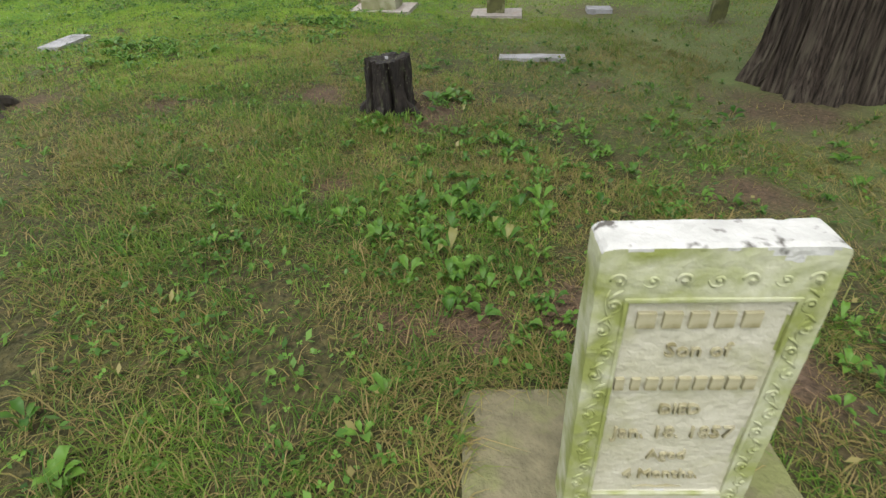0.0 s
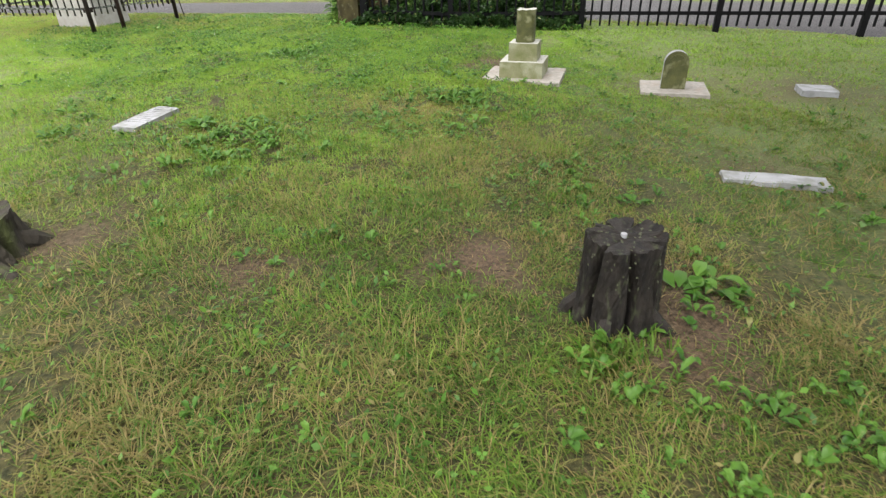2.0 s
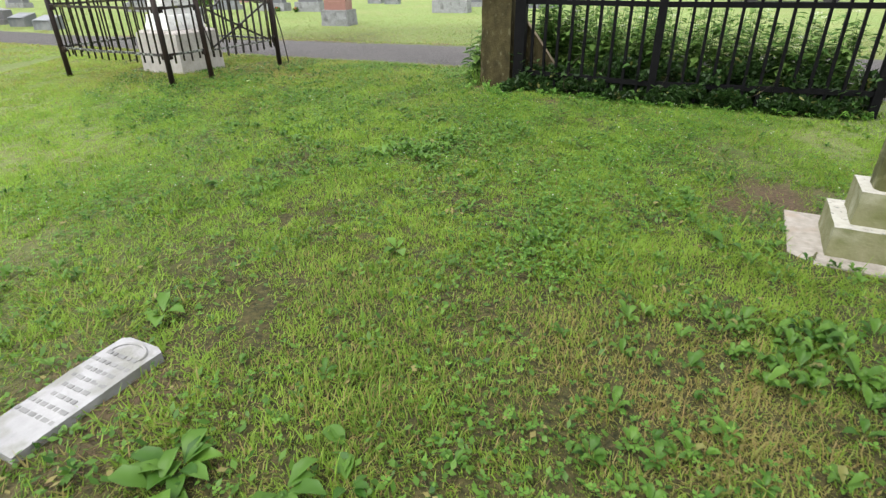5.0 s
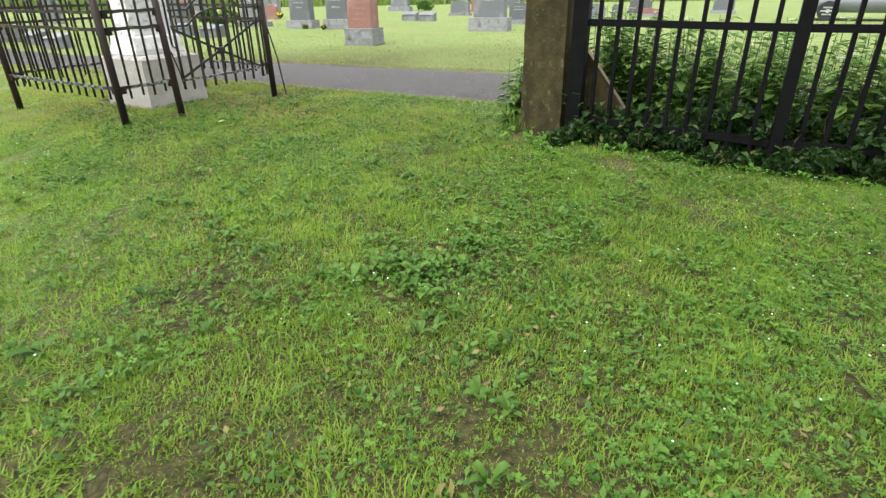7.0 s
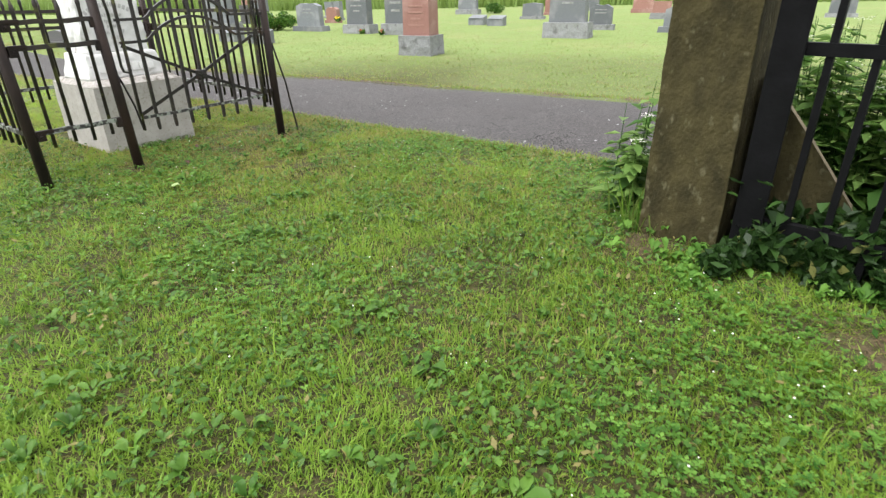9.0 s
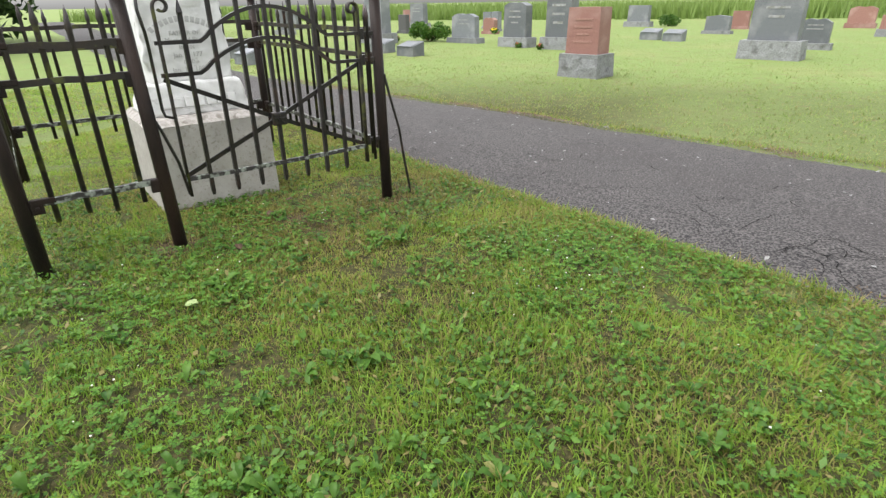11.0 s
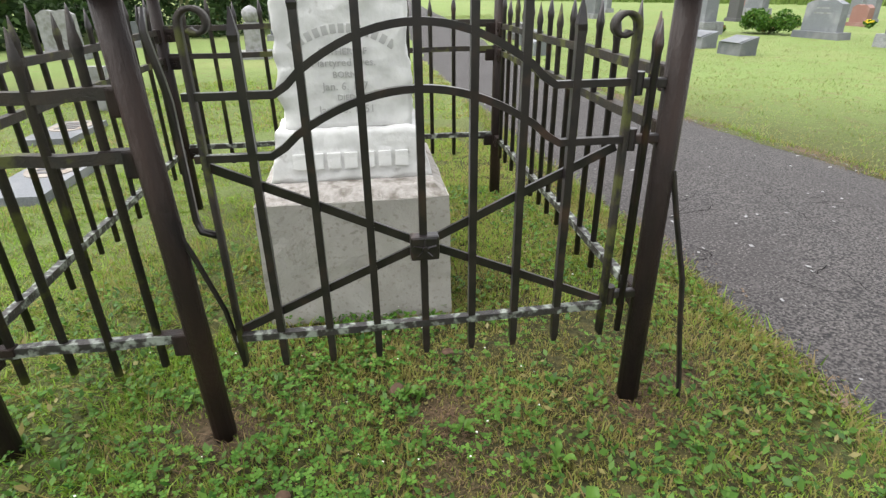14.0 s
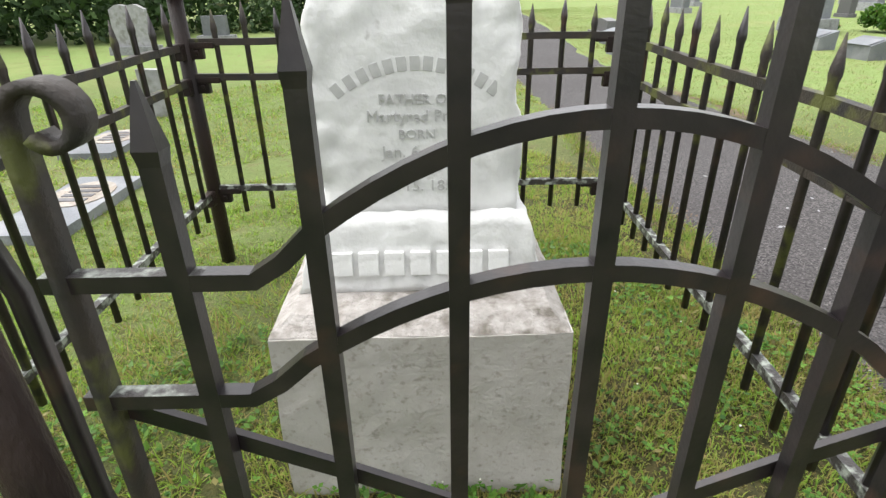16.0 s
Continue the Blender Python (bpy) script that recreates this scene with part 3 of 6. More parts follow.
# ---- the monument inside ----
MON = CAGE @ Matrix.Translation((1.065, 1.03, 0))
monument = thing("grave_monument", MON, "white rock-faced marble monument on a stained concrete base", "monument")
bm = dense_box(0.765, 0.83, 0.595, 0.045, top=0.985, z0=-0.04)
roughen(bm, 0.006, 6)
roughen(bm, 0.003, 22)
part("base_block", bm, M_CONCRETE, monument, "grey concrete base block with dark stains", False)
bm = dense_box(0.750, 0.814, 0.036, 0.03, top=0.87, z0=0.556)
roughen(bm, 0.005, 22, keep=lambda c: c.z < 0.56)
part("base_top", bm, M_CONCRETE_TOP, monument, "weathered pinkish top of the concrete base")


def rock_block(sx, sy, sz, z0, step, top, amount, flat_front):
    bm = dense_box(sx, sy, sz, step, top=top, z0=z0)
    roughen(bm, amount, 8.5, keep=lambda c: flat_front(c))
    roughen(bm, amount * 0.5, 24, keep=lambda c: flat_front(c))
    return bm


bm = rock_block(0.66, 0.50, 0.205, 0.587, 0.022, 0.86, 0.013, lambda c: c.z < 0.60)
part("plinth", bm, M_MARBLE_ROUGH, monument, "white marble plinth with rock-faced sides", True)
bm = dense_box(0.515, 0.34, 0.68, 0.021, top=0.97, z0=0.79)
for v in bm.verts:
    h = v.co.z - 1.22
    if h > 0:
        k = max(0.0, 1 - (h / 0.27) ** 2.2 * 0.55)
        v.co.x *= k
        v.co.y *= k ** 0.6
panel = lambda c: c.y < -0.15 and abs(c.x) < 0.212 + 0.012 * math.sin(c.z * 31) and c.z < 1.24
roughen(bm, 0.018, 8.5, keep=panel)
roughen(bm, 0.013, 23, keep=panel)
part("die", bm, M_MARBLE_ROUGH, monument, "white marble die with a smooth inscribed panel", True)


def words(text, size, parent, m, mat, depth=0.004, label=""):
    cu = bpy.data.curves.new("lettering", "FONT")
    cu.body, cu.size, cu.extrude, cu.align_x, cu.resolution_u = text, size, depth, "CENTER", 2
    ob = new("lettering_curve", cu)
    me = bpy.data.meshes.new_from_object(ob.evaluated_get(bpy.context.evaluated_depsgraph_get()))
    bpy.data.objects.remove(ob)
    me.materials.clear()
    me.materials.append(mat)
    o = new("lettering", me)
    o.parent, o.matrix_basis = parent, m
    return o


def bars(count, w, h, gap, parent, m, mat, depth=0.008, arc=0.0):
    """A row of plain upright bars that stands for a carved name."""
    for i in range(count):
        u = i - (count - 1) / 2
        t = Matrix.Translation((u * (w + gap), -arc * u * u, 0)) @ Matrix.Rotation(-2 * arc * u / (w + gap), 4, "Z")
        bm = bmesh.new()
        add_box(bm, 0, 0, 0, w, h, depth, bevel=0.0015)
        o = part("letter_bar", bm, mat, parent)
        o.matrix_basis = m @ t


M_CARVED = material("carved_grey_lettering", (0.46, 0.46, 0.45), 0.8, second=(0.36, 0.36, 0.35), scale=20)
front = lambda x, y, z, tilt=0: pose(x, y, z, 90 + tilt, 0, 0)
bars(7, 0.052, 0.062, 0.016, monument, front(0.0, -0.236, 0.672, -9), M_MARBLE, 0.03)
bars(13, 0.023, 0.034, 0.0085, monument, front(0.0, -0.166, 1.165), M_CARVED, 0.006, 0.0017)
for text, size, z in (("FATHER OF", 0.036, 1.070), ("Martyred Pres.", 0.041, 1.028), ("BORN", 0.034, 0.985), ("Jan. 6. 177", 0.043, 0.938), ("DIED", 0.032, 0.898), ("Jan. 15. 1851", 0.043, 0.848)):
    words(text, size, monument, front(0.0, -0.169, z), M_CARVED, 0.0035)

# ---- child's headstone at the start ----
HS = pose(0.23, -6.757, float(gz(0.2, -6.68)), 0, 0, -26)
headstone = thing("headstone", HS, "upright white marble child's headstone, green with algae, carved border", "headstone")
bm = dense_box(0.368, 0.078, 0.69, 0.0095, z0=0.0)
for v in bm.verts:
    ax, top = abs(v.co.x), v.co.z - 0.66
    if top > 0 and ax > 0.165:
        over = math.hypot(ax - 0.165, max(0.0, v.co.z - 0.672)) - 0.018
        if over > 0:
            v.co.z -= over * 0.8
            v.co.x -= math.copysign(over * 0.6, v.co.x)
    if v.co.z > 0.684 and v.co.y < -0.03:
        v.co.z -= 0.004
    chip = noise.noise(v.co * 18 + Vector((3, 1, 7)))
    if v.co.z > 0.66 and v.co.x > 0.1 and chip > 0.15:
        v.co.z -= 0.012 * chip
    if v.co.y < -0.035 and abs(v.co.x) < 0.131 and 0.094 < v.co.z < 0.586:
        v.co.y += 0.005
roughen(bm, 0.0022, 13)
roughen(bm, 0.0010, 45)
tablet = part("tablet", bm, M_MOSSY_STONE, headstone, "marble tablet stained green, white along its top edge")
tablet.data.materials.append(M_WASHED)
tablet.data.materials.append(M_PANEL)
for face in tablet.data.polygons:
    c = face.center
    drip = 0.690 - 0.016 * noise.noise(Vector((c.x * 22, 0.3, c.z * 4))) - 0.035 * max(0, noise.noise(Vector((c.x * 13, 2.3, 0))))
    if face.normal.z > 0.5 or c.z > drip:
        face.material_index = 1
    elif c.y < -0.02 and abs(c.x) < 0.131 and c.z < 0.586:
        face.material_index = 2
bm = bmesh.new()
for x in (-0.134, 0.134):
    add_box(bm, x, -0.0385, 0.34, 0.007, 0.008, 0.50, bevel=0.002)
for z in (0.591, 0.089):
    add_box(bm, 0, -0.0388, z, 0.275, 0.008, 0.008, bevel=0.002)
part("panel_moulding", bm, M_MOSSY_STONE, headstone)
bm = bmesh.new()


def curl(x, z, r, spin, start):
    """One tendril: an open spiral with a bud at its heart."""
    pts = []
    for k in range(17):
        a = start + spin * k * 0.42
        rr = r * (1 - 0.052 * k)
        pts.append((x + rr * math.cos(a), -0.0385, z + rr * math.sin(a)))
    add_tube(bm, pts, 0.003, 5, radii=[0.0016 + 0.0018 * math.sin(math.pi * (k + 1) / 18) for k in range(17)])
    add_tube(bm, [(x, -0.037, z), (x, -0.042, z)], 0.0042, 6)


for side in (-1, 1):
    for i in range(11):
        z, x = 0.075 + i * 0.0505, side * (0.158 + (0.006 if i % 2 else -0.005))
        curl(x, z, 0.0155, side * (1 if i % 2 else -1), 1.57 * (1 if i % 2 else -1))
        add_tube(bm, [(x + side * 0.008, -0.0385, z + 0.014), (x - side * 0.004, -0.0385, z + 0.026), (x - side * 0.014, -0.0385, z + 0.031)], 0.0022, 5, radii=[0.0024, 0.0036, 0.0008])
    add_tube(bm, [(side * (0.158 + 0.009 * math.sin(k * 0.9)), -0.0385, 0.06 + k * 0.0178) for k in range(32)], 0.0018, 5)
for i in range(9):
    curl(-0.15 + i * 0.0375, 0.050, 0.0125, 1 if i % 2 else -1, 0.0)
for i in range(7):
    curl(-0.15 + i * 0.05, 0.628, 0.0145, 1 if i % 2 else -1, 3.14)
part("carved_scroll_border", bm, M_MOSSY_STONE, headstone, "carved border of curling vines", True)
# Darker than the panel: the shade of the raised letters is in this colour.
M_LETTER = material("shaded_raised_lettering", (0.32, 0.30, 0.20), 0.85, second=(0.24, 0.22, 0.12), scale=45, third=(0.18, 0.16, 0.08), tscale=20)
bars(5, 0.030, 0.032, 0.012, headstone, front(-0.012, -0.0355, 0.549), M_LETTER, 0.010)
bars(7, 0.021, 0.029, 0.007, headstone, front(0.022, -0.0355, 0.405), M_LETTER, 0.010)
bars(2, 0.016, 0.028, 0.012, headstone, front(-0.104, -0.0355, 0.405), M_LETTER, 0.010)
for text, size, z in (("Son of", 0.042, 0.470), ("DIED", 0.034, 0.328), ("Jan. 18. 1857", 0.043, 0.262), ("Aged", 0.036, 0.200), ("4 Months.", 0.037, 0.140)):
    words(text, size, headstone, front(0.0, -0.0355, z), M_LETTER, 0.005)
bm = bmesh.new()
add_tube(bm, [(-0.05, -0.0355, 0.108), (-0.02, -0.0355, 0.111), (0.0, -0.0355, 0.107), (0.02, -0.0355, 0.111), (0.05, -0.0355, 0.108)], 0.003, 5, radii=[0.001, 0.003, 0.002, 0.003, 0.001])
part("carved_flourish", bm, M_LETTER, headstone)
bm = dense_box(0.76, 0.60, 0.10, 0.035, top=0.985, z0=0)
for v in bm.verts:
    over = math.hypot(max(0, abs(v.co.x) - 0.33), max(0, abs(v.co.y) - 0.25)) - 0.05
    if over > 0:
        v.co.x -= math.copysign(over * 0.75, v.co.x)
        v.co.y -= math.copysign(over * 0.75, v.co.y)
roughen(bm, 0.006, 7)
roughen(bm, 0.003, 24)
slab = part("headstone_base_slab", bm, M_MOSS_SLAB)
slab.matrix_world = HS @ pose(-0.02, 0.03, -0.085)
tagged(slab, "low mossy concrete slab under a child's headstone", "slab")
headstone.matrix_world = HS @ pose(0, 0, 0.012)


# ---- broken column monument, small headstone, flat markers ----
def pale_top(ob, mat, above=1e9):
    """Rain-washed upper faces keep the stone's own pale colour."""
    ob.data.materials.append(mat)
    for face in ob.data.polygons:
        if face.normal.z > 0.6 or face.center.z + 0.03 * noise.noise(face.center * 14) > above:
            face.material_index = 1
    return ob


def ground_pose(x, y, turn, dz=0.0):
    return pose(x, y, float(gz(x, y)) + dz, 0, 0, turn)


def rough_slab(name, x, y, w, d, h, turn, dz, mat, label, category="slab"):
    bm = dense_box(w, d, h, 0.05, top=0.98, z0=-h)
    roughen(bm, 0.006, 8, seed=x)
    roughen(bm, 0.003, 25, seed=y)
    ob = part(name, bm, mat)
    ob.matrix_world = ground_pose(x, y, turn, dz)
    return tagged(ob, label, category)


rough_slab("concrete_slab", 2.13, 0.2, 0.82, 0.74, 0.10, -32.5, 0.03, M_SLAB, "pale concrete slab under a broken column")
column = thing("broken_column_monument", ground_pose(2.12, 0.2, -32.5, 0.028), "stepped buff limestone grave monument with a broken column", "monument")
for nm, w, z0, z1, top in (("lower_step", 0.45, 0.0, 0.160, 0.99), ("upper_step", 0.295, 0.160, 0.332, 0.985)):
    bm = dense_box(w, w, z1 - z0, 0.05, top=top, z0=z0)
    roughen(bm, 0.004, 10)
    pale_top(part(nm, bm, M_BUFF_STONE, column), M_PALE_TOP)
bm = dense_box(0.185, 0.185, 0.31, 0.02, top=0.97, z0=0.332)
for v in bm.verts:
    r = math.hypot(v.co.x, v.co.y)
    if r > 0.112:
        v.co.x *= 0.112 / r
        v.co.y *= 0.112 / r
    if v.co.z > 0.63:
        v.co.z += 0.012 * noise.noise(v.co * 20)
roughen(bm, 0.004, 14)
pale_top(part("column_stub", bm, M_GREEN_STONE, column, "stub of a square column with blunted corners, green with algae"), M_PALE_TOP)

rough_slab("stone_slab", 3.36, -0.66, 0.64, 0.56, 0.08, -32, 0.03, M_SLAB, "cracked pale stone slab littered with leaves")


def round_tablet(w, t, h, mat, name, m, label):
    """A tablet with a round head."""
    ob = thing(name, m, label, "headstone")
    bm = bmesh.new()
    outline = [(-w / 2, 0), (w / 2, 0)] + [(w / 2 * math.cos(a), h - w / 2 + w / 2 * math.sin(a)) for a in np.linspace(0, math.pi, 15)]
    fr = [bm.verts.new((x, -t / 2, z)) for x, z in outline]
    bk = [bm.verts.new((x, t / 2, z)) for x, z in outline]
    bm.faces.new(fr)
    bm.faces.new(bk[::-1])
    k = len(fr)
    for i in range(k):
        bm.faces.new((fr[i], fr[(i + 1) % k], bk[(i + 1) % k], bk[i]))
    bmesh.ops.bevel(bm, geom=[e for e in bm.edges if len(e.link_faces) == 2 and e.calc_face_angle(0) > 1.2], offset=0.007, segments=2, affect="EDGES")
    tablet = part("tablet", bm, mat, ob)
    tablet.data.materials.append(M_PALE_MARKER)
    for face in tablet.data.polygons:
        face.material_index = 0 if abs(face.normal.y) > 0.5 else 1
    bm = bmesh.new()
    arc = [(0.34 * w * math.cos(a), -t / 2 - 0.001, h - w / 2 + 0.34 * w * math.sin(a)) for a in np.linspace(0.3, math.pi - 0.3, 12)]
    add_tube(bm, arc, 0.006, 5)
    part("carved_arch", bm, M_GREEN_STONE, ob)
    return ob


round_tablet(0.225, 0.085, 0.36, M_GREEN_STONE, "headstone", ground_pose(3.33, -0.68, -32, 0.025), "small round-topped headstone, face green with algae, rim pale")
rough_slab("flat_marker", 4.49, -1.27, 0.31, 0.28, 0.12, -32, 0.05, M_PALE_MARKER, "small pale flat stone block set in the grass", "grave marker")
marker = thing("flat_marker", ground_pose(-1.41, -0.73, 61, 0.0) @ pose(0, 0, 0, 2, -1, 0), "fallen white marble tablet lying flat in the grass", "grave marker")
bm = dense_box(0.53, 0.195, 0.07, 0.03, top=0.985, z0=-0.03)
for v in bm.verts:
    if v.co.x > 0.2 and abs(v.co.y) > 0.05:
        v.co.x -= (abs(v.co.y) - 0.05) ** 2 * 8
roughen(bm, 0.003, 12)
part("tablet", bm, M_PALE_MARKER, marker)
bm = bmesh.new()
add_tube(bm, [(0.185 + 0.055 * math.cos(a), 0.07 * math.sin(a), 0.041) for a in np.linspace(-1.7, 1.7, 14)], 0.005, 5)
part("carved_arch", bm, M_PALE_MARKER, marker)
rnd = random.Random(9)
for i in range(8):
    x, y = 0.17 - i * 0.043, -rnd.uniform(0.05, 0.082)
    end = -y
    while y < end:
        wide = rnd.uniform(0.012, 0.035)
        bm = bmesh.new()
        add_box(bm, x, y + wide / 2, 0.0396, 0.015, wide, 0.004)
        part("lettering_bar", bm, M_BAR, marker)
        y += wide + 0.009
marker = thing("flat_marker", ground_pose(2.43, -2.92, -32, -0.012), "long pale worn marker lying flat in the turf", "grave marker")
bm = dense_box(0.61, 0.165, 0.08, 0.035, top=0.97, z0=-0.035)
roughen(bm, 0.008, 9)
part("tablet", bm, M_PALE_MARKER, marker)
bm = dense_box(0.17, 0.10, 0.55, 0.04, top=0.82, z0=-0.05)
roughen(bm, 0.01, 9)
ob = part("leaning_stone", bm, M_GREEN_STONE)
ob.matrix_world = ground_pose(5.22, -2.45, -30) @ pose(0, 0, 0, 0, 3, 0)
tagged(ob, "narrow upright footstone green with algae", "headstone")


# ---- stumps and the old tree ----
def stump(name, x, y, r, h, flare, seed, label, ridges=9, lean=0.0, wood=None):
    rnd = random.Random(seed)
    st = thing(name, ground_pose(x, y, rnd.uniform(0, 360), 0), label, "tree stump")
    bm = bmesh.new()
    n, levels = 128, 16
    phase = [rnd.uniform(0, 6.28) for _ in range(4)]
    cuts, a0 = [], rnd.uniform(0, 0.5)
    for i in range(ridges):
        cuts.append((a0 % 6.2832, rnd.uniform(0.05, 0.12), rnd.uniform(0.22, 0.5)))
        a0 += 6.2832 / ridges * rnd.uniform(0.55, 1.45)
    heights = [rnd.uniform(-0.012, 0.012) for _ in range(ridges)]
    heights[ridges // 2] += 0.07
    tops = sorted(c[0] for c in cuts)
    rings = []
    for i in range(levels + 1):
        u = i / levels
        ring = []
        for k in range(n):
            a = 2 * math.pi * k / n
            deep = 0.0
            for ca, cw, cd in cuts:
                d = (a - ca + math.pi + 0.06 * math.sin(u * 5 + ca * 3)) % (2 * math.pi) - math.pi
                deep = max(deep, cd * math.exp(-(d / cw) ** 2))
            lobe = heights[sum(1 for t in tops if t < a) % ridges]
            rr = r * (1 + flare * (1 - u) ** 2.2 * (0.35 + 0.9 * max(0, math.cos(3 * a + phase[1])) + 0.4 * max(0, math.cos(5 * a + phase[2]))))
            rr *= 1 - deep + 0.06 * math.sin(a + phase[2]) + 0.05 * math.sin(2 * a + phase[0])
            p = Vector((math.cos(a) * 4, math.sin(a) * 4, u * 3 + seed))
            rr *= 1 + 0.05 * noise.noise(p) + 0.035 * noise.noise(p * 4)
            top = h * (1 + 0.04 * math.sin(a + phase[3]) + lobe - 0.14 * deep + 0.03 * noise.noise(p * 3))
            ring.append(bm.verts.new((rr * math.cos(a) + lean * u, rr * math.sin(a), -0.05 + (top + 0.05) * u)))
        rings.append(ring)
    for r0, r1 in zip(rings, rings[1:]):
        for k in range(n):
            bm.faces.new((r0[k], r0[(k + 1) % n], r1[(k + 1) % n], r1[k]))
    inner = [[bm.verts.new((v.co.x * s + lean * (1 - s), v.co.y * s, h * (0.985 + 0.015 * s) - 0.004 + 0.012 * noise.noise(Vector((v.co.x * 30 * s, v.co.y * 30 * s, seed)))) ) for v in rings[-1]] for s in (0.86, 0.55, 0.2)]
    for r0, r1 in zip([rings[-1]] + inner, inner):
        for k in range(n):
            bm.faces.new((r0[k], r0[(k + 1) % n], r1[(k + 1) % n], r1[k]))
    bm.faces.new(inner[-1])
    part("trunk", bm, wood or M_DEADWOOD, st, "cracked decaying wood", False)
    for i in range(5):
        a = i * 1.27 + rnd.uniform(-0.2, 0.2)
        bm = bmesh.new()
        l = r * rnd.uniform(1.35, 1.8)
        add_tube(bm, [(r * 0.7 * math.cos(a), r * 0.7 * math.sin(a), h * 0.28), (r * 1.15 * math.cos(a), r * 1.15 * math.sin(a), h * 0.10), (l * math.cos(a + 0.1), l * math.sin(a + 0.1), -0.03)], 0.03, 8,
                 radii=[r * 0.16, r * 0.2, r * 0.1])
        roughen(bm, 0.008, 25)
        part("root", bm, wood or M_DEADWOOD, st)
    return st


st = stump("tree_stump", 0.698, -3.92, 0.143, 0.335, 0.22, 3, "black rotting tree stump with deep grooves and lichen", 9)
rnd = random.Random(17)
bm = bmesh.new()
for i in range(120):
    a, r = rnd.uniform(0, 6.283), 0.12 * rnd.random() ** 0.5
    t = pose(r * math.cos(a), r * math.sin(a), 0.325 + rnd.uniform(-0.004, 0.004), rnd.uniform(-20, 20), rnd.uniform(-20, 20), rnd.uniform(0, 360))
    add_box(bm, 0, 0, 0, rnd.uniform(0.004, 0.013), rnd.uniform(0.003, 0.008), 0.003, m=t)
for i in range(90):
    a, z = rnd.uniform(0, 6.283), 0.03 + 0.28 * rnd.random() ** 0.6
    t = pose(0.144 * math.cos(a), 0.144 * math.sin(a), z, 0, 0, math.degrees(a)) @ pose(0, 0, 0, 0, rnd.uniform(-15, 15), 0)
    add_box(bm, 0, 0, 0, 0.005, rnd.uniform(0.003, 0.007), rnd.uniform(0.004, 0.012), m=t)
lichen = part("lichen", bm, M_LICHEN, st, "pale grey-green lichen scales")
lichen["kind"] = "stuff"

bm = bmesh.new()
add_tube(bm, [(0.0, 0.0, 0.325), (0.0, 0.0, 0.340)], 0.011, 12)
part("white_spot", bm, M_PALE_MARKER, st, "pale disc on the stump's top")
stump("tree_stump", -1.84, -2.80, 0.25, 0.185, 0.45, 11, "low grey mossy decaying stump with spreading roots", 7, wood=M_GREYWOOD)


def leaf_cloud(centres, sizes, count, leaf, rnd, squash=0.75):
    """Small leaf cards with two triangles each, gathered in clumps."""
    c = rnd.integers(0, len(centres), count)
    d = rnd.normal(size=(count, 3))
    d /= np.linalg.norm(d, axis=1)[:, None]
    rad = rnd.random(count) ** 0.4
    p = np.asarray(centres)[c] + d * (rad * np.asarray(sizes)[c])[:, None] * np.array([1, 1, squash])
    a = rnd.normal(size=(count, 3))
    a /= np.linalg.norm(a, axis=1)[:, None]
    b = np.cross(a, rnd.normal(size=(count, 3)))
    b /= np.linalg.norm(b, axis=1)[:, None]
    s = leaf * (0.6 + 0.8 * rnd.random(count))[:, None]
    v = np.stack([p - a * s, p + b * s * 0.45, p + a * s, p - b * s * 0.45], 1)
    f = np.arange(count * 4).reshape(count, 4)
    tone = np.repeat(rnd.random(count), 4)
    dry = np.repeat((rnd.random(count) < 0.03) * 0.7, 4)
    return v.reshape(-1, 3), f, {"tone": tone, "dry": dry}


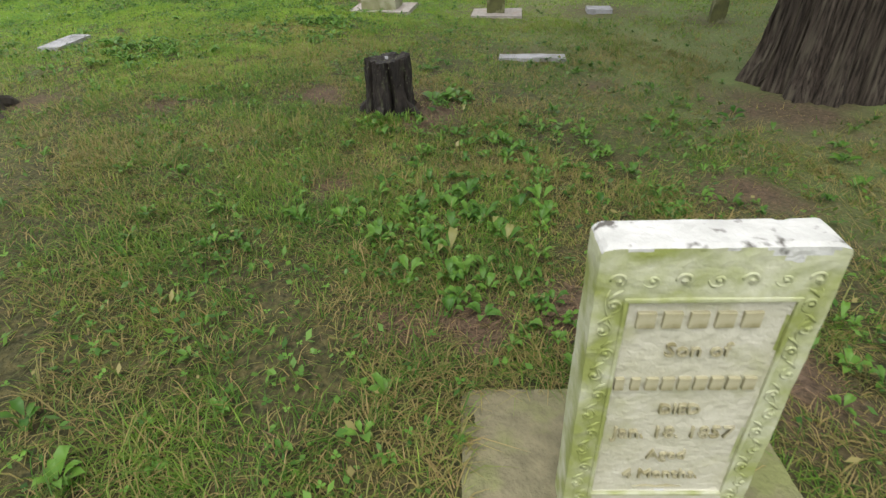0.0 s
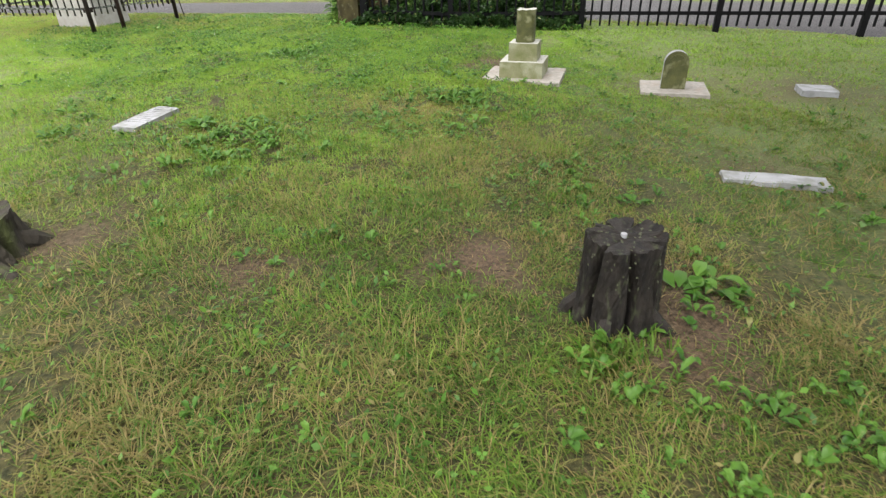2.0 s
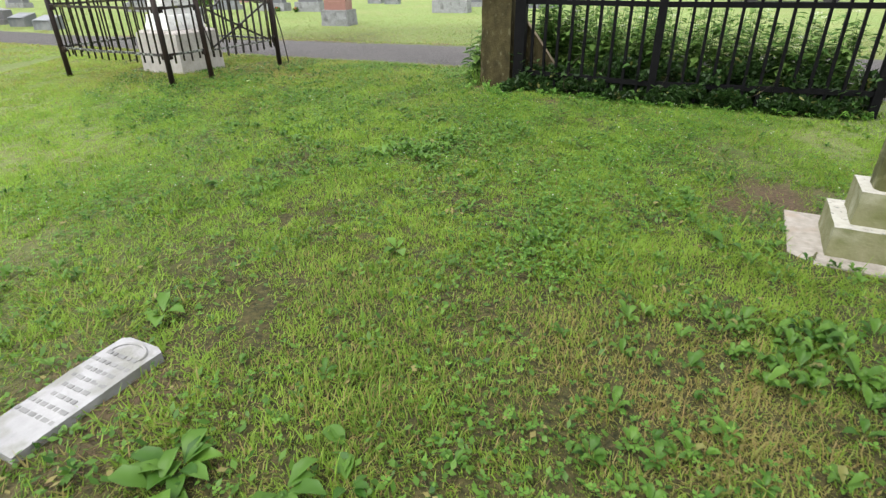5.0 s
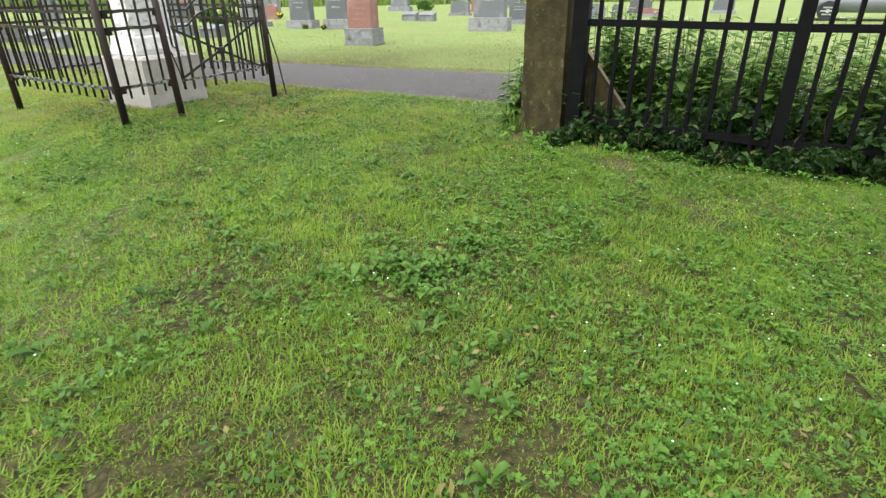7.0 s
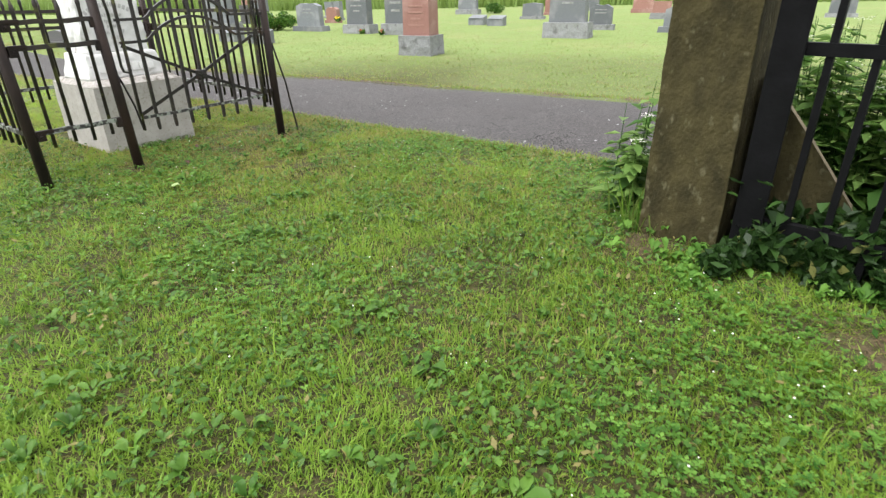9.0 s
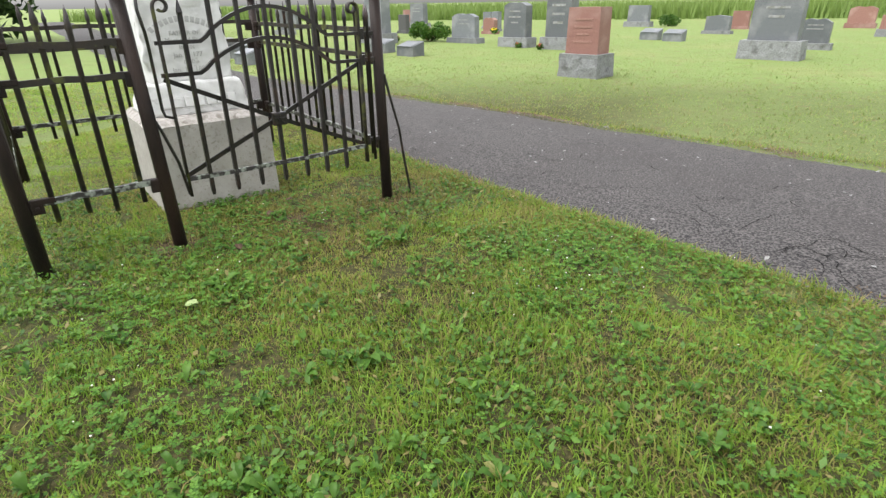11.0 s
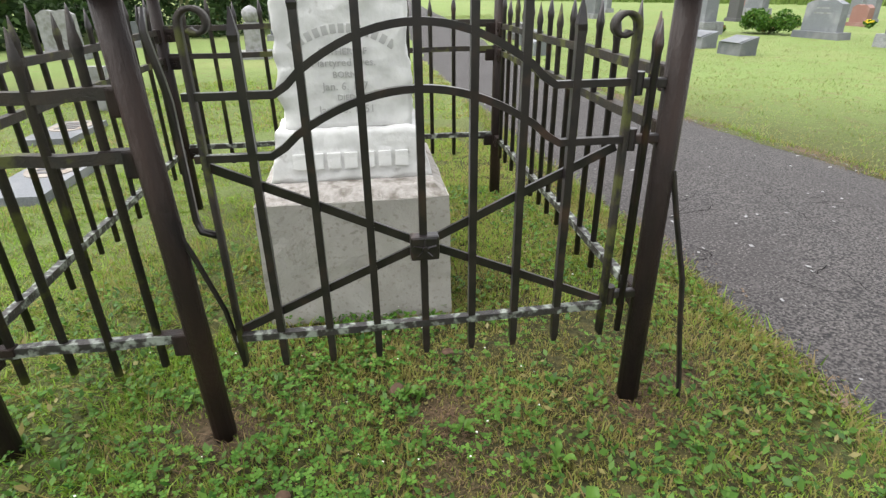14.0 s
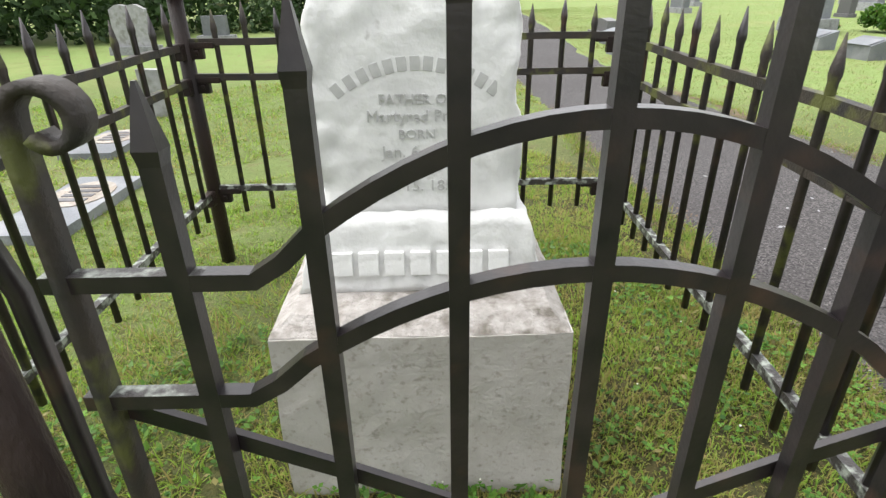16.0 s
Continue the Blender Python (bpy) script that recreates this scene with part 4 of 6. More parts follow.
def tree(x, y, r, h, crown_z, crown_r, seed, label, leaves, leaf, flare=0.4, clumps=40, name="tree"):
    rnd = np.random.default_rng(seed)
    t = thing(name, ground_pose(x, y, 0, 0), label, "tree")
    bm = bmesh.new()
    n, levels = (180, 22) if name == "tree" and r > 0.4 else (48, 12)
    rings = []
    for i in range(levels + 1):
        u = i / levels
        z = -0.1 + u ** 1.6 * h
        ring = []
        for k in range(n):
            a = 2 * math.pi * k / n
            lobe = 0.5 + 0.5 * math.cos(5 * a + 1.1 + 0.5 * math.sin(z))
            rr = r * (1 - 0.55 * u) * (1 + flare * math.exp(-max(z, 0) / 0.35) * (0.35 + 0.9 * lobe)) * (1 + 0.06 * math.cos(13 * a + 0.4 * z) + 0.035 * math.cos(29 * a + 0.7 * z) + (0.022 * math.cos(53 * a - 0.9 * z) if n > 100 else 0))
            rr *= 1 + 0.04 * noise.noise(Vector((math.cos(a) * 5, math.sin(a) * 5, z * 0.8)))
            ring.append(bm.verts.new((rr * math.cos(a), rr * math.sin(a), z)))
        rings.append(ring)
    for r0, r1 in zip(rings, rings[1:]):
        for k in range(n):
            bm.faces.new((r0[k], r0[(k + 1) % n], r1[(k + 1) % n], r1[k]))
    skin = [[v.co.copy() for v in ring] for ring in rings]
    trunk = part("trunk", bm, M_BARK, t, "thick trunk with stringy furrowed bark")
    if n > 100:
        verts, faces = [], []
        for i in range(900):
            a, z0, long = rnd.uniform(0, 6.283), rnd.uniform(-0.05, 1.7), rnd.uniform(0.25, 0.8)
            wide, proud, drift = rnd.uniform(0.006, 0.018), rnd.uniform(0.004, 0.020), rnd.normal(0, 0.05)
            o = len(verts)
            for k in range(6):
                z = z0 + long * k / 5
                u = max(0.0, (z + 0.1) / h) ** (1 / 1.6) * levels
                aa = (a + drift * k / 5) % 6.2832
                p0, p1 = skin[min(levels - 1, int(u))][int(aa / 6.2832 * n) % n], skin[min(levels, int(u) + 1)][int(aa / 6.2832 * n) % n]
                f = (z - p0.z) / max(1e-6, p1.z - p0.z)
                rad = math.hypot(p0.x + (p1.x - p0.x) * f, p0.y + (p1.y - p0.y) * f) + (proud if 0 < k < 5 else -0.004)
                w = wide * (1 if 0 < k < 5 else 0.3) / rad
                verts += [((rad - 0.012) * math.cos(aa - w), (rad - 0.012) * math.sin(aa - w), z), (rad * math.cos(aa), rad * math.sin(aa), z), ((rad - 0.012) * math.cos(aa + w), (rad - 0.012) * math.sin(aa + w), z)]
            for k in range(5):
                q = o + k * 3
                faces += [(q, q + 1, q + 4, q + 3), (q + 1, q + 2, q + 5, q + 4)]
        strips = new("bark", raw_mesh("bark", verts, faces, M_BARK))
        strips.parent = trunk
        tagged(strips, "loose stringy strips of bark", kind="stuff")
    cz = np.array([0, 0, crown_z])
    d = rnd.normal(size=(clumps, 3))
    d /= np.linalg.norm(d, axis=1)[:, None]
    centres = cz + d * (rnd.random(clumps) ** 0.5)[:, None] * np.array([crown_r, crown_r, crown_r * 0.8])
    for i in range(9):
        bm = bmesh.new()
        e = Vector(centres[i])
        z0 = h * (0.45 + 0.05 * i)
        add_tube(bm, [(0, 0, z0), (e.x * 0.4, e.y * 0.4, z0 + (e.z - z0) * 0.55), tuple(e)], 0.05, 7, radii=[r * 0.32, r * 0.2, r * 0.05])
        part("limb", bm, M_BARK, t)
    v, f, nums = leaf_cloud(centres, crown_r * (0.2 + 0.22 * rnd.random(clumps)), leaves, leaf, rnd)
    ob = new("crown", raw_mesh("crown", v, f, M_TREELEAF, nums))
    ob.parent = t
    return t


tree(3.97, -4.62, 0.44, 7.0, 7.5, 3.9, 5, "massive old cedar with stringy grey-brown bark and high crown", 42000, 0.15, 0.27, 60)

# ---- stone gate pillar and black fence ----
DIR = Vector((1.75, -0.87)).normalized()
bm = dense_box(0.385, 0.34, 1.9, 0.06, top=0.95, z0=-0.1)
roughen(bm, 0.007, 5)
roughen(bm, 0.004, 22)
ob = part("pillar", bm, M_PILLAR, None, smooth=False)
ob.matrix_world = ground_pose(0.935, 4.68, -36, 0)
tagged(ob, "rough stained concrete gate pillar, mossy brown", "pillar")
black = thing("black_fence", pose(0, 0, 0), "black painted steel picket fence beside a concrete pillar", "fence")
POSTS = [Vector((1.095, 4.385)), Vector((2.28, 3.42)), Vector((4.10, 2.63)), Vector((5.82, 1.77)), Vector((7.54, 0.91)), Vector((9.26, 0.05)), Vector((10.98, -0.81))]
COUNTS = [9, 13, 13, 13, 13, 13]
for i, p in enumerate(POSTS):
    bm = bmesh.new()
    g = float(gz(p.x, p.y))
    t = Matrix.Translation((p.x, p.y, 0)) @ Matrix.Rotation(-0.46, 4, "Z")
    w = 0.12 if i == 0 else 0.078
    add_box(bm, 0, 0, (g - 0.1 + 1.42) / 2, w, w, 1.42 - g + 0.1, m=t, bevel=0.004)
    part("post", bm, M_BLACK, black)
for i, (a, b) in enumerate(zip(POSTS, POSTS[1:])):
    turn = Matrix.Rotation(math.atan2(b.y - a.y, b.x - a.x), 4, "Z")
    for z in (0.235, 0.985, 1.22):
        bm = bmesh.new()
        add_box(bm, (b - a).length / 2, 0, z, (b - a).length - 0.06, 0.04, 0.05, m=Matrix.Translation((a.x, a.y, 0)) @ turn)
        part("rail", bm, M_BLACK, black)
    for k in range(COUNTS[i]):
        q = a + (b - a) * ((k + 1) / (COUNTS[i] + 1))
        bm = bmesh.new()
        add_box(bm, 0, 0, (0.06 + 1.36) / 2, 0.027, 0.027, 1.30, m=Matrix.Translation((q.x, q.y, 0)) @ turn)
        part("picket", bm, M_BLACK, black)
a, b = Vector((1.13, 4.60)), Vector((1.72, 4.30))
d = (b - a).normalized()
side = Vector((-d.y, d.x)) * 0.045
bm = bmesh.new()
outline = [(0.0, -0.05), (0.66, -0.05), (0.60, 0.10), (0.42, 0.34), (0.22, 0.60), (0.04, 0.82), (0.0, 0.84)]
rows = [[bm.verts.new((a.x + d.x * u + k * side.x, a.y + d.y * u + k * side.y, z)) for u, z in outline] for k in (-1, 1)]
bm.faces.new(rows[0])
bm.faces.new(rows[1][::-1])
for i in range(len(outline)):
    k = (i + 1) % len(outline)
    bm.faces.new((rows[0][i], rows[1][i], rows[1][k], rows[0][k]))
bmesh.ops.recalc_face_normals(bm, faces=bm.faces[:])
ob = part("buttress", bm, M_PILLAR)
ob.data.materials.append(M_LIT_SLOPE)
# Upward faces take a paler colour: light on the slope is painted in.
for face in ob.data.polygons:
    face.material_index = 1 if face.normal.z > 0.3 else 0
tagged(ob, "sloping stained concrete buttress behind a gate pillar", "buttress")

# ---- graves beyond the lane ----
def gravestone(x, y, w, h, t, bw, bh, bd, mat, base_mat, label, style="flat", turn=-22, plaque=0):
    g = thing("gravestone", ground_pose(x, y, turn, 0), label, "gravestone", "gravestones beyond the lane")
    bm = dense_box(bw, bd, bh + 0.04, max(0.06, bw / 12), top=0.97, z0=-0.04)
    roughen(bm, 0.022, 6, keep=lambda c: c.z > bh - 0.01, seed=x)
    part("base", bm, base_mat, g)
    bm = bmesh.new()
    n = 12
    xs = [-w / 2 + w * k / n for k in range(n + 1)]

    def crown(u):
        if style == "serp":
            return h - 0.07 * (abs(u) ** 2) * 1.0 - 0.02 * math.cos(u * 6)
        if style == "slant":
            return h - 0.05 * abs(u)
        if style == "gable":
            return h - 0.10 * abs(u)
        return h
    fr, bk = [], []
    for side, row in ((-1, fr), (1, bk)):
        low = [bm.verts.new((xx, side * t / 2, bh)) for xx in xs]
        high = [bm.verts.new((xx * 0.97, side * t / 2 * 0.94, crown(xx / (w / 2)))) for xx in xs]
        row += [low, high]
        for k in range(n):
            bm.faces.new((low[k], low[k + 1], high[k + 1], high[k]))
    for k in range(n):
        bm.faces.new((fr[1][k], fr[1][k + 1], bk[1][k + 1], bk[1][k]))
        bm.faces.new((fr[0][k], fr[0][k + 1], bk[0][k + 1], bk[0][k]))
    for k in (0, n):
        bm.faces.new((fr[0][k], fr[1][k], bk[1][k], bk[0][k]))
    part("die", bm, mat, g)
    if plaque:
        rnd = random.Random(int(x * 31 + y * 17))
        for i in range(plaque):
            bm = bmesh.new()
            add_box(bm, 0, -t / 2 + 0.006, bh + (h - bh) * (0.75 - 0.16 * i), w * rnd.uniform(0.3, 0.6), 0.014, (h - bh) * 0.045)
            part("lettering_bar", bm, M_PINK_BAR if mat is M_PINK_GRANITE else M_PALE_MARKER, g)
    return g


GG, RG, PG, DG = M_GREY_GRANITE, M_ROCK_GRANITE, M_PINK_GRANITE, M_DARK_GRANITE
gravestone(-1.84, 14.45, 0.64, 1.17, 0.42, 0.80, 0.40, 0.62, PG, RG, "tall pink granite gravestone on a rough grey base", "flat", plaque=4)
gravestone(1.70, 18.6, 1.0, 1.55, 0.36, 1.28, 0.40, 0.62, GG, RG, "large grey granite family gravestone on a pale rough base", "flat", plaque=3)
gravestone(3.05, 21.6, 0.72, 0.75, 0.22, 0.92, 0.16, 0.40, GG, RG, "grey granite gravestone on a low base", "serp", plaque=2)
gravestone(5.2, 20.0, 1.1, 0.72, 0.24, 1.38, 0.16, 0.42, GG, GG, "wide grey granite gravestone with a gently curved top", "serp", plaque=2)
gravestone(-4.85, 21.3, 0.82, 1.25, 0.34, 1.08, 0.28, 0.55, GG, RG, "grey granite gravestone with a broken rounded top", "serp", plaque=3)
gravestone(-3.40, 20.6, 0.80, 1.75, 0.40, 1.05, 0.33, 0.62, GG, RG, "tall grey granite gravestone with a pale name panel", "flat", plaque=4)
gravestone(-7.05, 22.8, 1.05, 0.92, 0.24, 1.38, 0.17, 0.45, GG, GG, "dark grey granite gravestone with a serpentine top", "serp", plaque=2)
gravestone(-10.1, 22.2, 0.95, 1.5, 0.42, 1.3, 0.34, 0.7, GG, RG, "tall grey granite gravestone on a stepped base", "flat", plaque=3)
gravestone(-13.2, 33, 1.0, 1.25, 0.35, 1.25, 0.3, 0.6, GG, RG, "grey granite gravestone far across the lawn", "flat", plaque=2)
gravestone(1.2, 29.0, 0.9, 0.68, 0.3, 1.1, 0.12, 0.4, GG, RG, "pale grey slant gravestone", "slant")
gravestone(2.35, 33.0, 0.7, 0.75, 0.25, 0.85, 0.12, 0.4, PG, PG, "small pinkish granite gravestone far off", "flat")
gravestone(7.1, 34.0, 1.0, 0.86, 0.25, 1.15, 0.2, 0.4, PG, PG, "dark red granite gravestone", "serp")
gravestone(6.45, 27.6, 0.72, 0.68, 0.22, 0.86, 0.24, 0.4, PG, RG, "red granite gravestone on a white base", "flat")
gravestone(7.1, 23.0, 0.42, 0.6, 0.25, 0.5, 0.1, 0.35, GG, RG, "small grey gravestone on the lawn", "serp")
gravestone(9.9, 28.5, 1.05, 0.62, 0.22, 1.25, 0.12, 0.4, DG, DG, "dark granite gravestone with a low base", "serp")
gravestone(9.3, 25.6, 0.8, 0.34, 0.2, 1.0, 0.1, 0.35, PG, RG, "low pinkish slant gravestone on the lawn", "slant")
gravestone(-2.1, 35.5, 1.1, 1.0, 0.3, 1.4, 0.25, 0.5, GG, RG, "grey granite gravestone far off", "flat")
gravestone(-8.15, 30.5, 0.34, 0.86, 0.3, 0.42, 0.12, 0.36, GG, RG, "narrow dark grey gravestone", "flat")
gravestone(-7.8, 28.3, 0.6, 0.65, 0.25, 0.75, 0.12, 0.36, PG, PG, "low reddish gravestone with flowers", "serp")
gravestone(-9.45, 33.4, 0.5, 0.8, 0.25, 0.6, 0.12, 0.36, GG, RG, "small grey gravestone far off", "flat")
gravestone(-12.0, 28.5, 0.5, 0.8, 0.25, 0.6, 0.12, 0.36, DG, DG, "small dark gravestone far off", "flat")
gravestone(11.5, 33.5, 0.9, 0.8, 0.25, 1.1, 0.15, 0.4, GG, RG, "grey gravestone far off", "serp")
gravestone(13.2, 27.0, 0.9, 0.7, 0.25, 1.1, 0.15, 0.4, GG, RG, "grey gravestone with a curved top", "serp")
gravestone(5.0, 38.0, 0.9, 0.9, 0.25, 1.1, 0.15, 0.4, GG, RG, "grey gravestone at the far rows", "flat")
gravestone(-5.5, 38.5, 0.9, 0.9, 0.25, 1.1, 0.15, 0.4, GG, RG, "grey gravestone at the far rows", "serp")
gravestone(-17.5, 27.0, 0.9, 1.1, 0.3, 1.1, 0.2, 0.5, GG, RG, "grey gravestone at the far rows", "flat")
gravestone(-20.5, 32.0, 0.9, 0.9, 0.3, 1.1, 0.2, 0.5, GG, RG, "grey gravestone at the far rows", "serp")
gravestone(-16.0, 38.0, 0.9, 0.9, 0.3, 1.1, 0.2, 0.5, PG, RG, "pinkish gravestone at the far rows", "flat")
gravestone(-12.5, 17.3, 0.8, 0.45, 0.3, 1.0, 0.15, 0.5, DG, DG, "low dark gravestone across the lane", "slant")
gravestone(-15.8, 7.0, 0.72, 0.95, 0.16, 0.95, 0.16, 0.4, M_PALE_MARKER, RG, "pale marble gravestone on a low base", "serp", 60, 3)
gravestone(-17.2, 12.5, 0.7, 0.9, 0.2, 0.9, 0.15, 0.4, GG, RG, "grey gravestone before dark woods", "serp", 60)
gravestone(-17.6, 9.0, 0.6, 0.6, 0.2, 0.9, 0.15, 0.4, GG, RG, "grey gravestone before dark woods", "flat", 60)
for bx, by, tilt in ((-8.1, 18.6, 0), (-6.85, 17.75, 0), (-1.1, 25.2, 0), (-0.35, 24.5, 0), (-9.8, 14.9, 0), (-11.2, 16.2, 0)):
    b = thing("low_marker", ground_pose(bx, by, -22), "low grey granite block marker with a slanting pale face", "grave marker", "low block markers")
    bm = dense_box(0.62, 0.42, 0.34, 0.08, z0=-0.04)
    for v in bm.verts:
        if v.co.z > 0.2:
            v.co.z += v.co.y * 0.28
    roughen(bm, 0.012, 9, keep=lambda c: c.z > 0.22)
    part("block", bm, M_GREY_GRANITE, b)
    bm = bmesh.new()
    add_box(bm, 0, 0, 0.303, 0.52, 0.32, 0.006, m=Matrix.Rotation(0.27, 4, "X"))
    part("face_panel", bm, M_GREY_GRANITE, b)
st = thing("white_gravestone", ground_pose(-13.2, 10.05, 60), "white marble gravestone topped by a round knob", "gravestone")
bm = dense_box(0.62, 0.5, 0.18, 0.08, z0=-0.03)
part("base", bm, M_PALE_MARKER, st)
bm = dense_box(0.34, 0.28, 0.55, 0.07, top=0.86, z0=0.15)
roughen(bm, 0.006, 9)
part("shaft", bm, M_PALE_MARKER, st)
bm = bmesh.new()
bmesh.ops.create_icosphere(bm, subdivisions=3, radius=0.17, matrix=Matrix.Translation((0, 0, 0.84)))
roughen(bm, 0.012, 12)
part("knob", bm, M_PALE_MARKER, st, smooth=True)
bm = dense_box(0.24, 0.07, 0.55, 0.05, top=0.97, z0=-0.04)
roughen(bm, 0.004, 12)
ob = part("thin_headstone", bm, M_PALE_MARKER)
ob.matrix_world = ground_pose(-9.05, 6.5, 60) @ pose(0, 0, 0, 4, 2, 0)
tagged(ob, "thin leaning white marble headstone", "headstone")
for lx, ly, lw, ld in ((-6.25, 5.62, 1.05, 0.46), (-7.85, 5.95, 0.8, 0.46)):
    led = thing("ledger_stone", ground_pose(lx, ly, 148, 0.05), "low grey ledger slab with a white oval plate", "ledger stone")
    bm = dense_box(lw, ld, 0.10, 0.08, top=0.98, z0=-0.09)
    roughen(bm, 0.004, 8)
    part("slab", bm, M_GREY_GRANITE, led)
    bm = bmesh.new()
    add_tube(bm, [(0.15, 0, 0.006), (0.15, 0, 0.016)], 0.19, 24)
    for v in bm.verts:
        v.co.x = 0.15 + (v.co.x - 0.15) * 1.3
    part("oval_plate", bm, M_SLAB, led, "white oval plate")
    for i in range(4):
        bm = bmesh.new()
        add_box(bm, 0.02 + i * 0.085, 0, 0.018, 0.05, 0.2, 0.005)
        part("lettering_bar", bm, M_DARK_GRANITE, led)


def flowers(x, y, z, mat, label, seed, n=26, r=0.11):
    rnd = np.random.default_rng(seed)
    t = thing("flower_bunch", ground_pose(x, y, 0, z), label, "flowers")
    v, f, nums = leaf_cloud([(0, 0, 0.08)], [r * 1.1], 120, 0.05, rnd)
    ob = new("leaves", raw_mesh("leaves", v, f, M_WEED, nums))
    ob.parent = t
    bm = bmesh.new()
    for i in range(n):
        d = rnd.normal(size=3)
        d = d / np.linalg.norm(d) * r * rnd.random() ** 0.3
        bmesh.ops.create_icosphere(bm, subdivisions=1, radius=0.02, matrix=Matrix.Translation((d[0], d[1], 0.10 + abs(d[2]) * 0.8)))
    part("blossoms", bm, mat, t)


flowers(-6.2, 23.4, 0.28, M_YELLOW, "bunch of yellow flowers by a gravestone", 1)
flowers(-4.7, 20.85, 0.0, M_RED, "red flowers at the foot of a gravestone", 2, 12, 0.09)
flowers(-3.9, 20.2, 0.0, M_RED, "red flowers at the foot of a gravestone", 3, 12, 0.09)
flowers(-9.9, 23.3, 0.0, M_RED, "red flowers by a green bush", 4)


def bush(x, y, w, h, seed, count=4200):
    rnd = np.random.default_rng(seed)
    centres = [(rnd.uniform(-w / 2, w / 2), rnd.uniform(-w / 3, w / 3), rnd.uniform(0.2, 0.75) * h) for _ in range(14)]
    t = thing("bush", ground_pose(x, y, 0), "low rounded green bush between gravestones", "bush")
    v, f, nums = leaf_cloud(centres, [h * 0.4] * 14, count, 0.05, rnd)
    ob = new("foliage", raw_mesh("foliage", v, f, M_WEED, nums))
    ob.parent = t
    bm = bmesh.new()
    for i in range(6):
        c = centres[i]
        add_tube(bm, [(0, 0, -0.05), (c[0] * 0.5, c[1] * 0.5, c[2] * 0.5), c], 0.01, 5)
    part("stems", bm, M_BARK, t)


bush(-8.6, 23.3, 1.2, 0.66, 1)
bush(-0.6, 36.0, 0.9, 0.6, 2, 2000)

# ---- parked car beyond the far lawn ----
def car(x, y, turn):
    c = thing("parked_car", ground_pose(x, y, turn, 0), "dark grey parked car with silver wheels", "car")
    bm = dense_box(4.4, 1.75, 0.62, 0.22, z0=0.28)
    for v in bm.verts:
        if v.co.z > 0.6:
            v.co.z -= 0.12 * max(0, abs(v.co.x) - 1.2) / 1.0
            v.co.y *= 0.95
        v.co.x *= 1 - 0.03 * abs(v.co.y)
    part("body", bm, M_CAR, c, smooth=True)
    bm = dense_box(2.5, 1.55, 0.55, 0.25, top=0.72, topy=0.85, z0=0.88)
    part("cabin_glass", bm, M_GLASS, c)
    bm = dense_box(1.75, 1.32, 0.05, 0.3, z0=1.43)
    part("roof", bm, M_CAR, c)
    for wx in (-1.35, 1.35):
        for wy in (-0.86, 0.86):
            bm = bmesh.new()
            add_tube(bm, [(wx, wy - 0.1, 0.33), (wx, wy + 0.1, 0.33)], 0.33, 24)
            wheel = part("wheel", bm, M_TYRE, c)
            bm = bmesh.new()
            add_tube(bm, [(wx, wy - 0.112, 0.33), (wx, wy + 0.112, 0.33)], 0.07, 12)
            for k in range(6):
                a = k * math.pi / 3
                add_box(bm, wx + 0.13 * math.cos(a), wy, 0.33 + 0.13 * math.sin(a), 0.20, 0.22, 0.05, m=Matrix.Translation((wx, 0, 0.33)) @ Matrix.Rotation(0, 4, "Y") @ Matrix.Translation((-wx, 0, -0.33)))
            part("rim", bm, M_RIM, wheel)


car(15.55, 20.75, -34)

# ---- woods and crop at the edge of the cemetery ----
for i, (tx, ty, tr, s) in enumerate(((-22.5, -6, 3.4, 21), (-24.5, -1, 3.8, 22), (-22.5, 4, 3.2, 23), (-25, 8.5, 4.0, 24), (-23.5, 13, 3.4, 25), (-29, 19, 4.2, 26), (-21, -12, 4, 27))):
    tree(tx, ty, 0.3, 5, 3.9, tr, s, "broad dark green tree at the cemetery's edge", 5200, 0.3, 0.2, 36)
rnd = np.random.default_rng(31)
cent = [(-20.0 + rnd.uniform(-1.6, 1.2), -14 + i * 0.47, rnd.uniform(0.2, 1.1)) for i in range(60)]
v, f, nums = leaf_cloud(cent, [0.85] * 60, 18000, 0.12, rnd)
tagged(new("undergrowth", raw_mesh("undergrowth", v, f, M_TREELEAF, nums)), "dark tangled undergrowth below trees", "undergrowth", kind="stuff")
n = 26000
px_, py_ = rnd.uniform(-60, 60, n), rnd.uniform(47, 62, n)
h = 0.9 + 0.5 * rnd.random(n)
ang = rnd.uniform(0, 6.28, n)
base = np.stack([px_, py_, np.full(n, -0.05)], 1)
side = np.stack([np.cos(ang), np.sin(ang), np.zeros(n)], 1) * 0.09
tip = base + np.stack([np.cos(ang + 1.5) * 0.3, np.sin(ang + 1.5) * 0.3, h], 1)
v = np.stack([base - side, base + side, tip], 1).reshape(-1, 3)
tone = np.repeat(0.4 + 0.6 * rnd.random(n), 3)
tagged(new("crop_field", raw_mesh("crop_field", v, np.arange(3 * n).reshape(n, 3), M_GRASS_FAR, {"tone": tone, "dry": tone * 0})), "bright green young crop at the field's edge", "crop", kind="stuff")


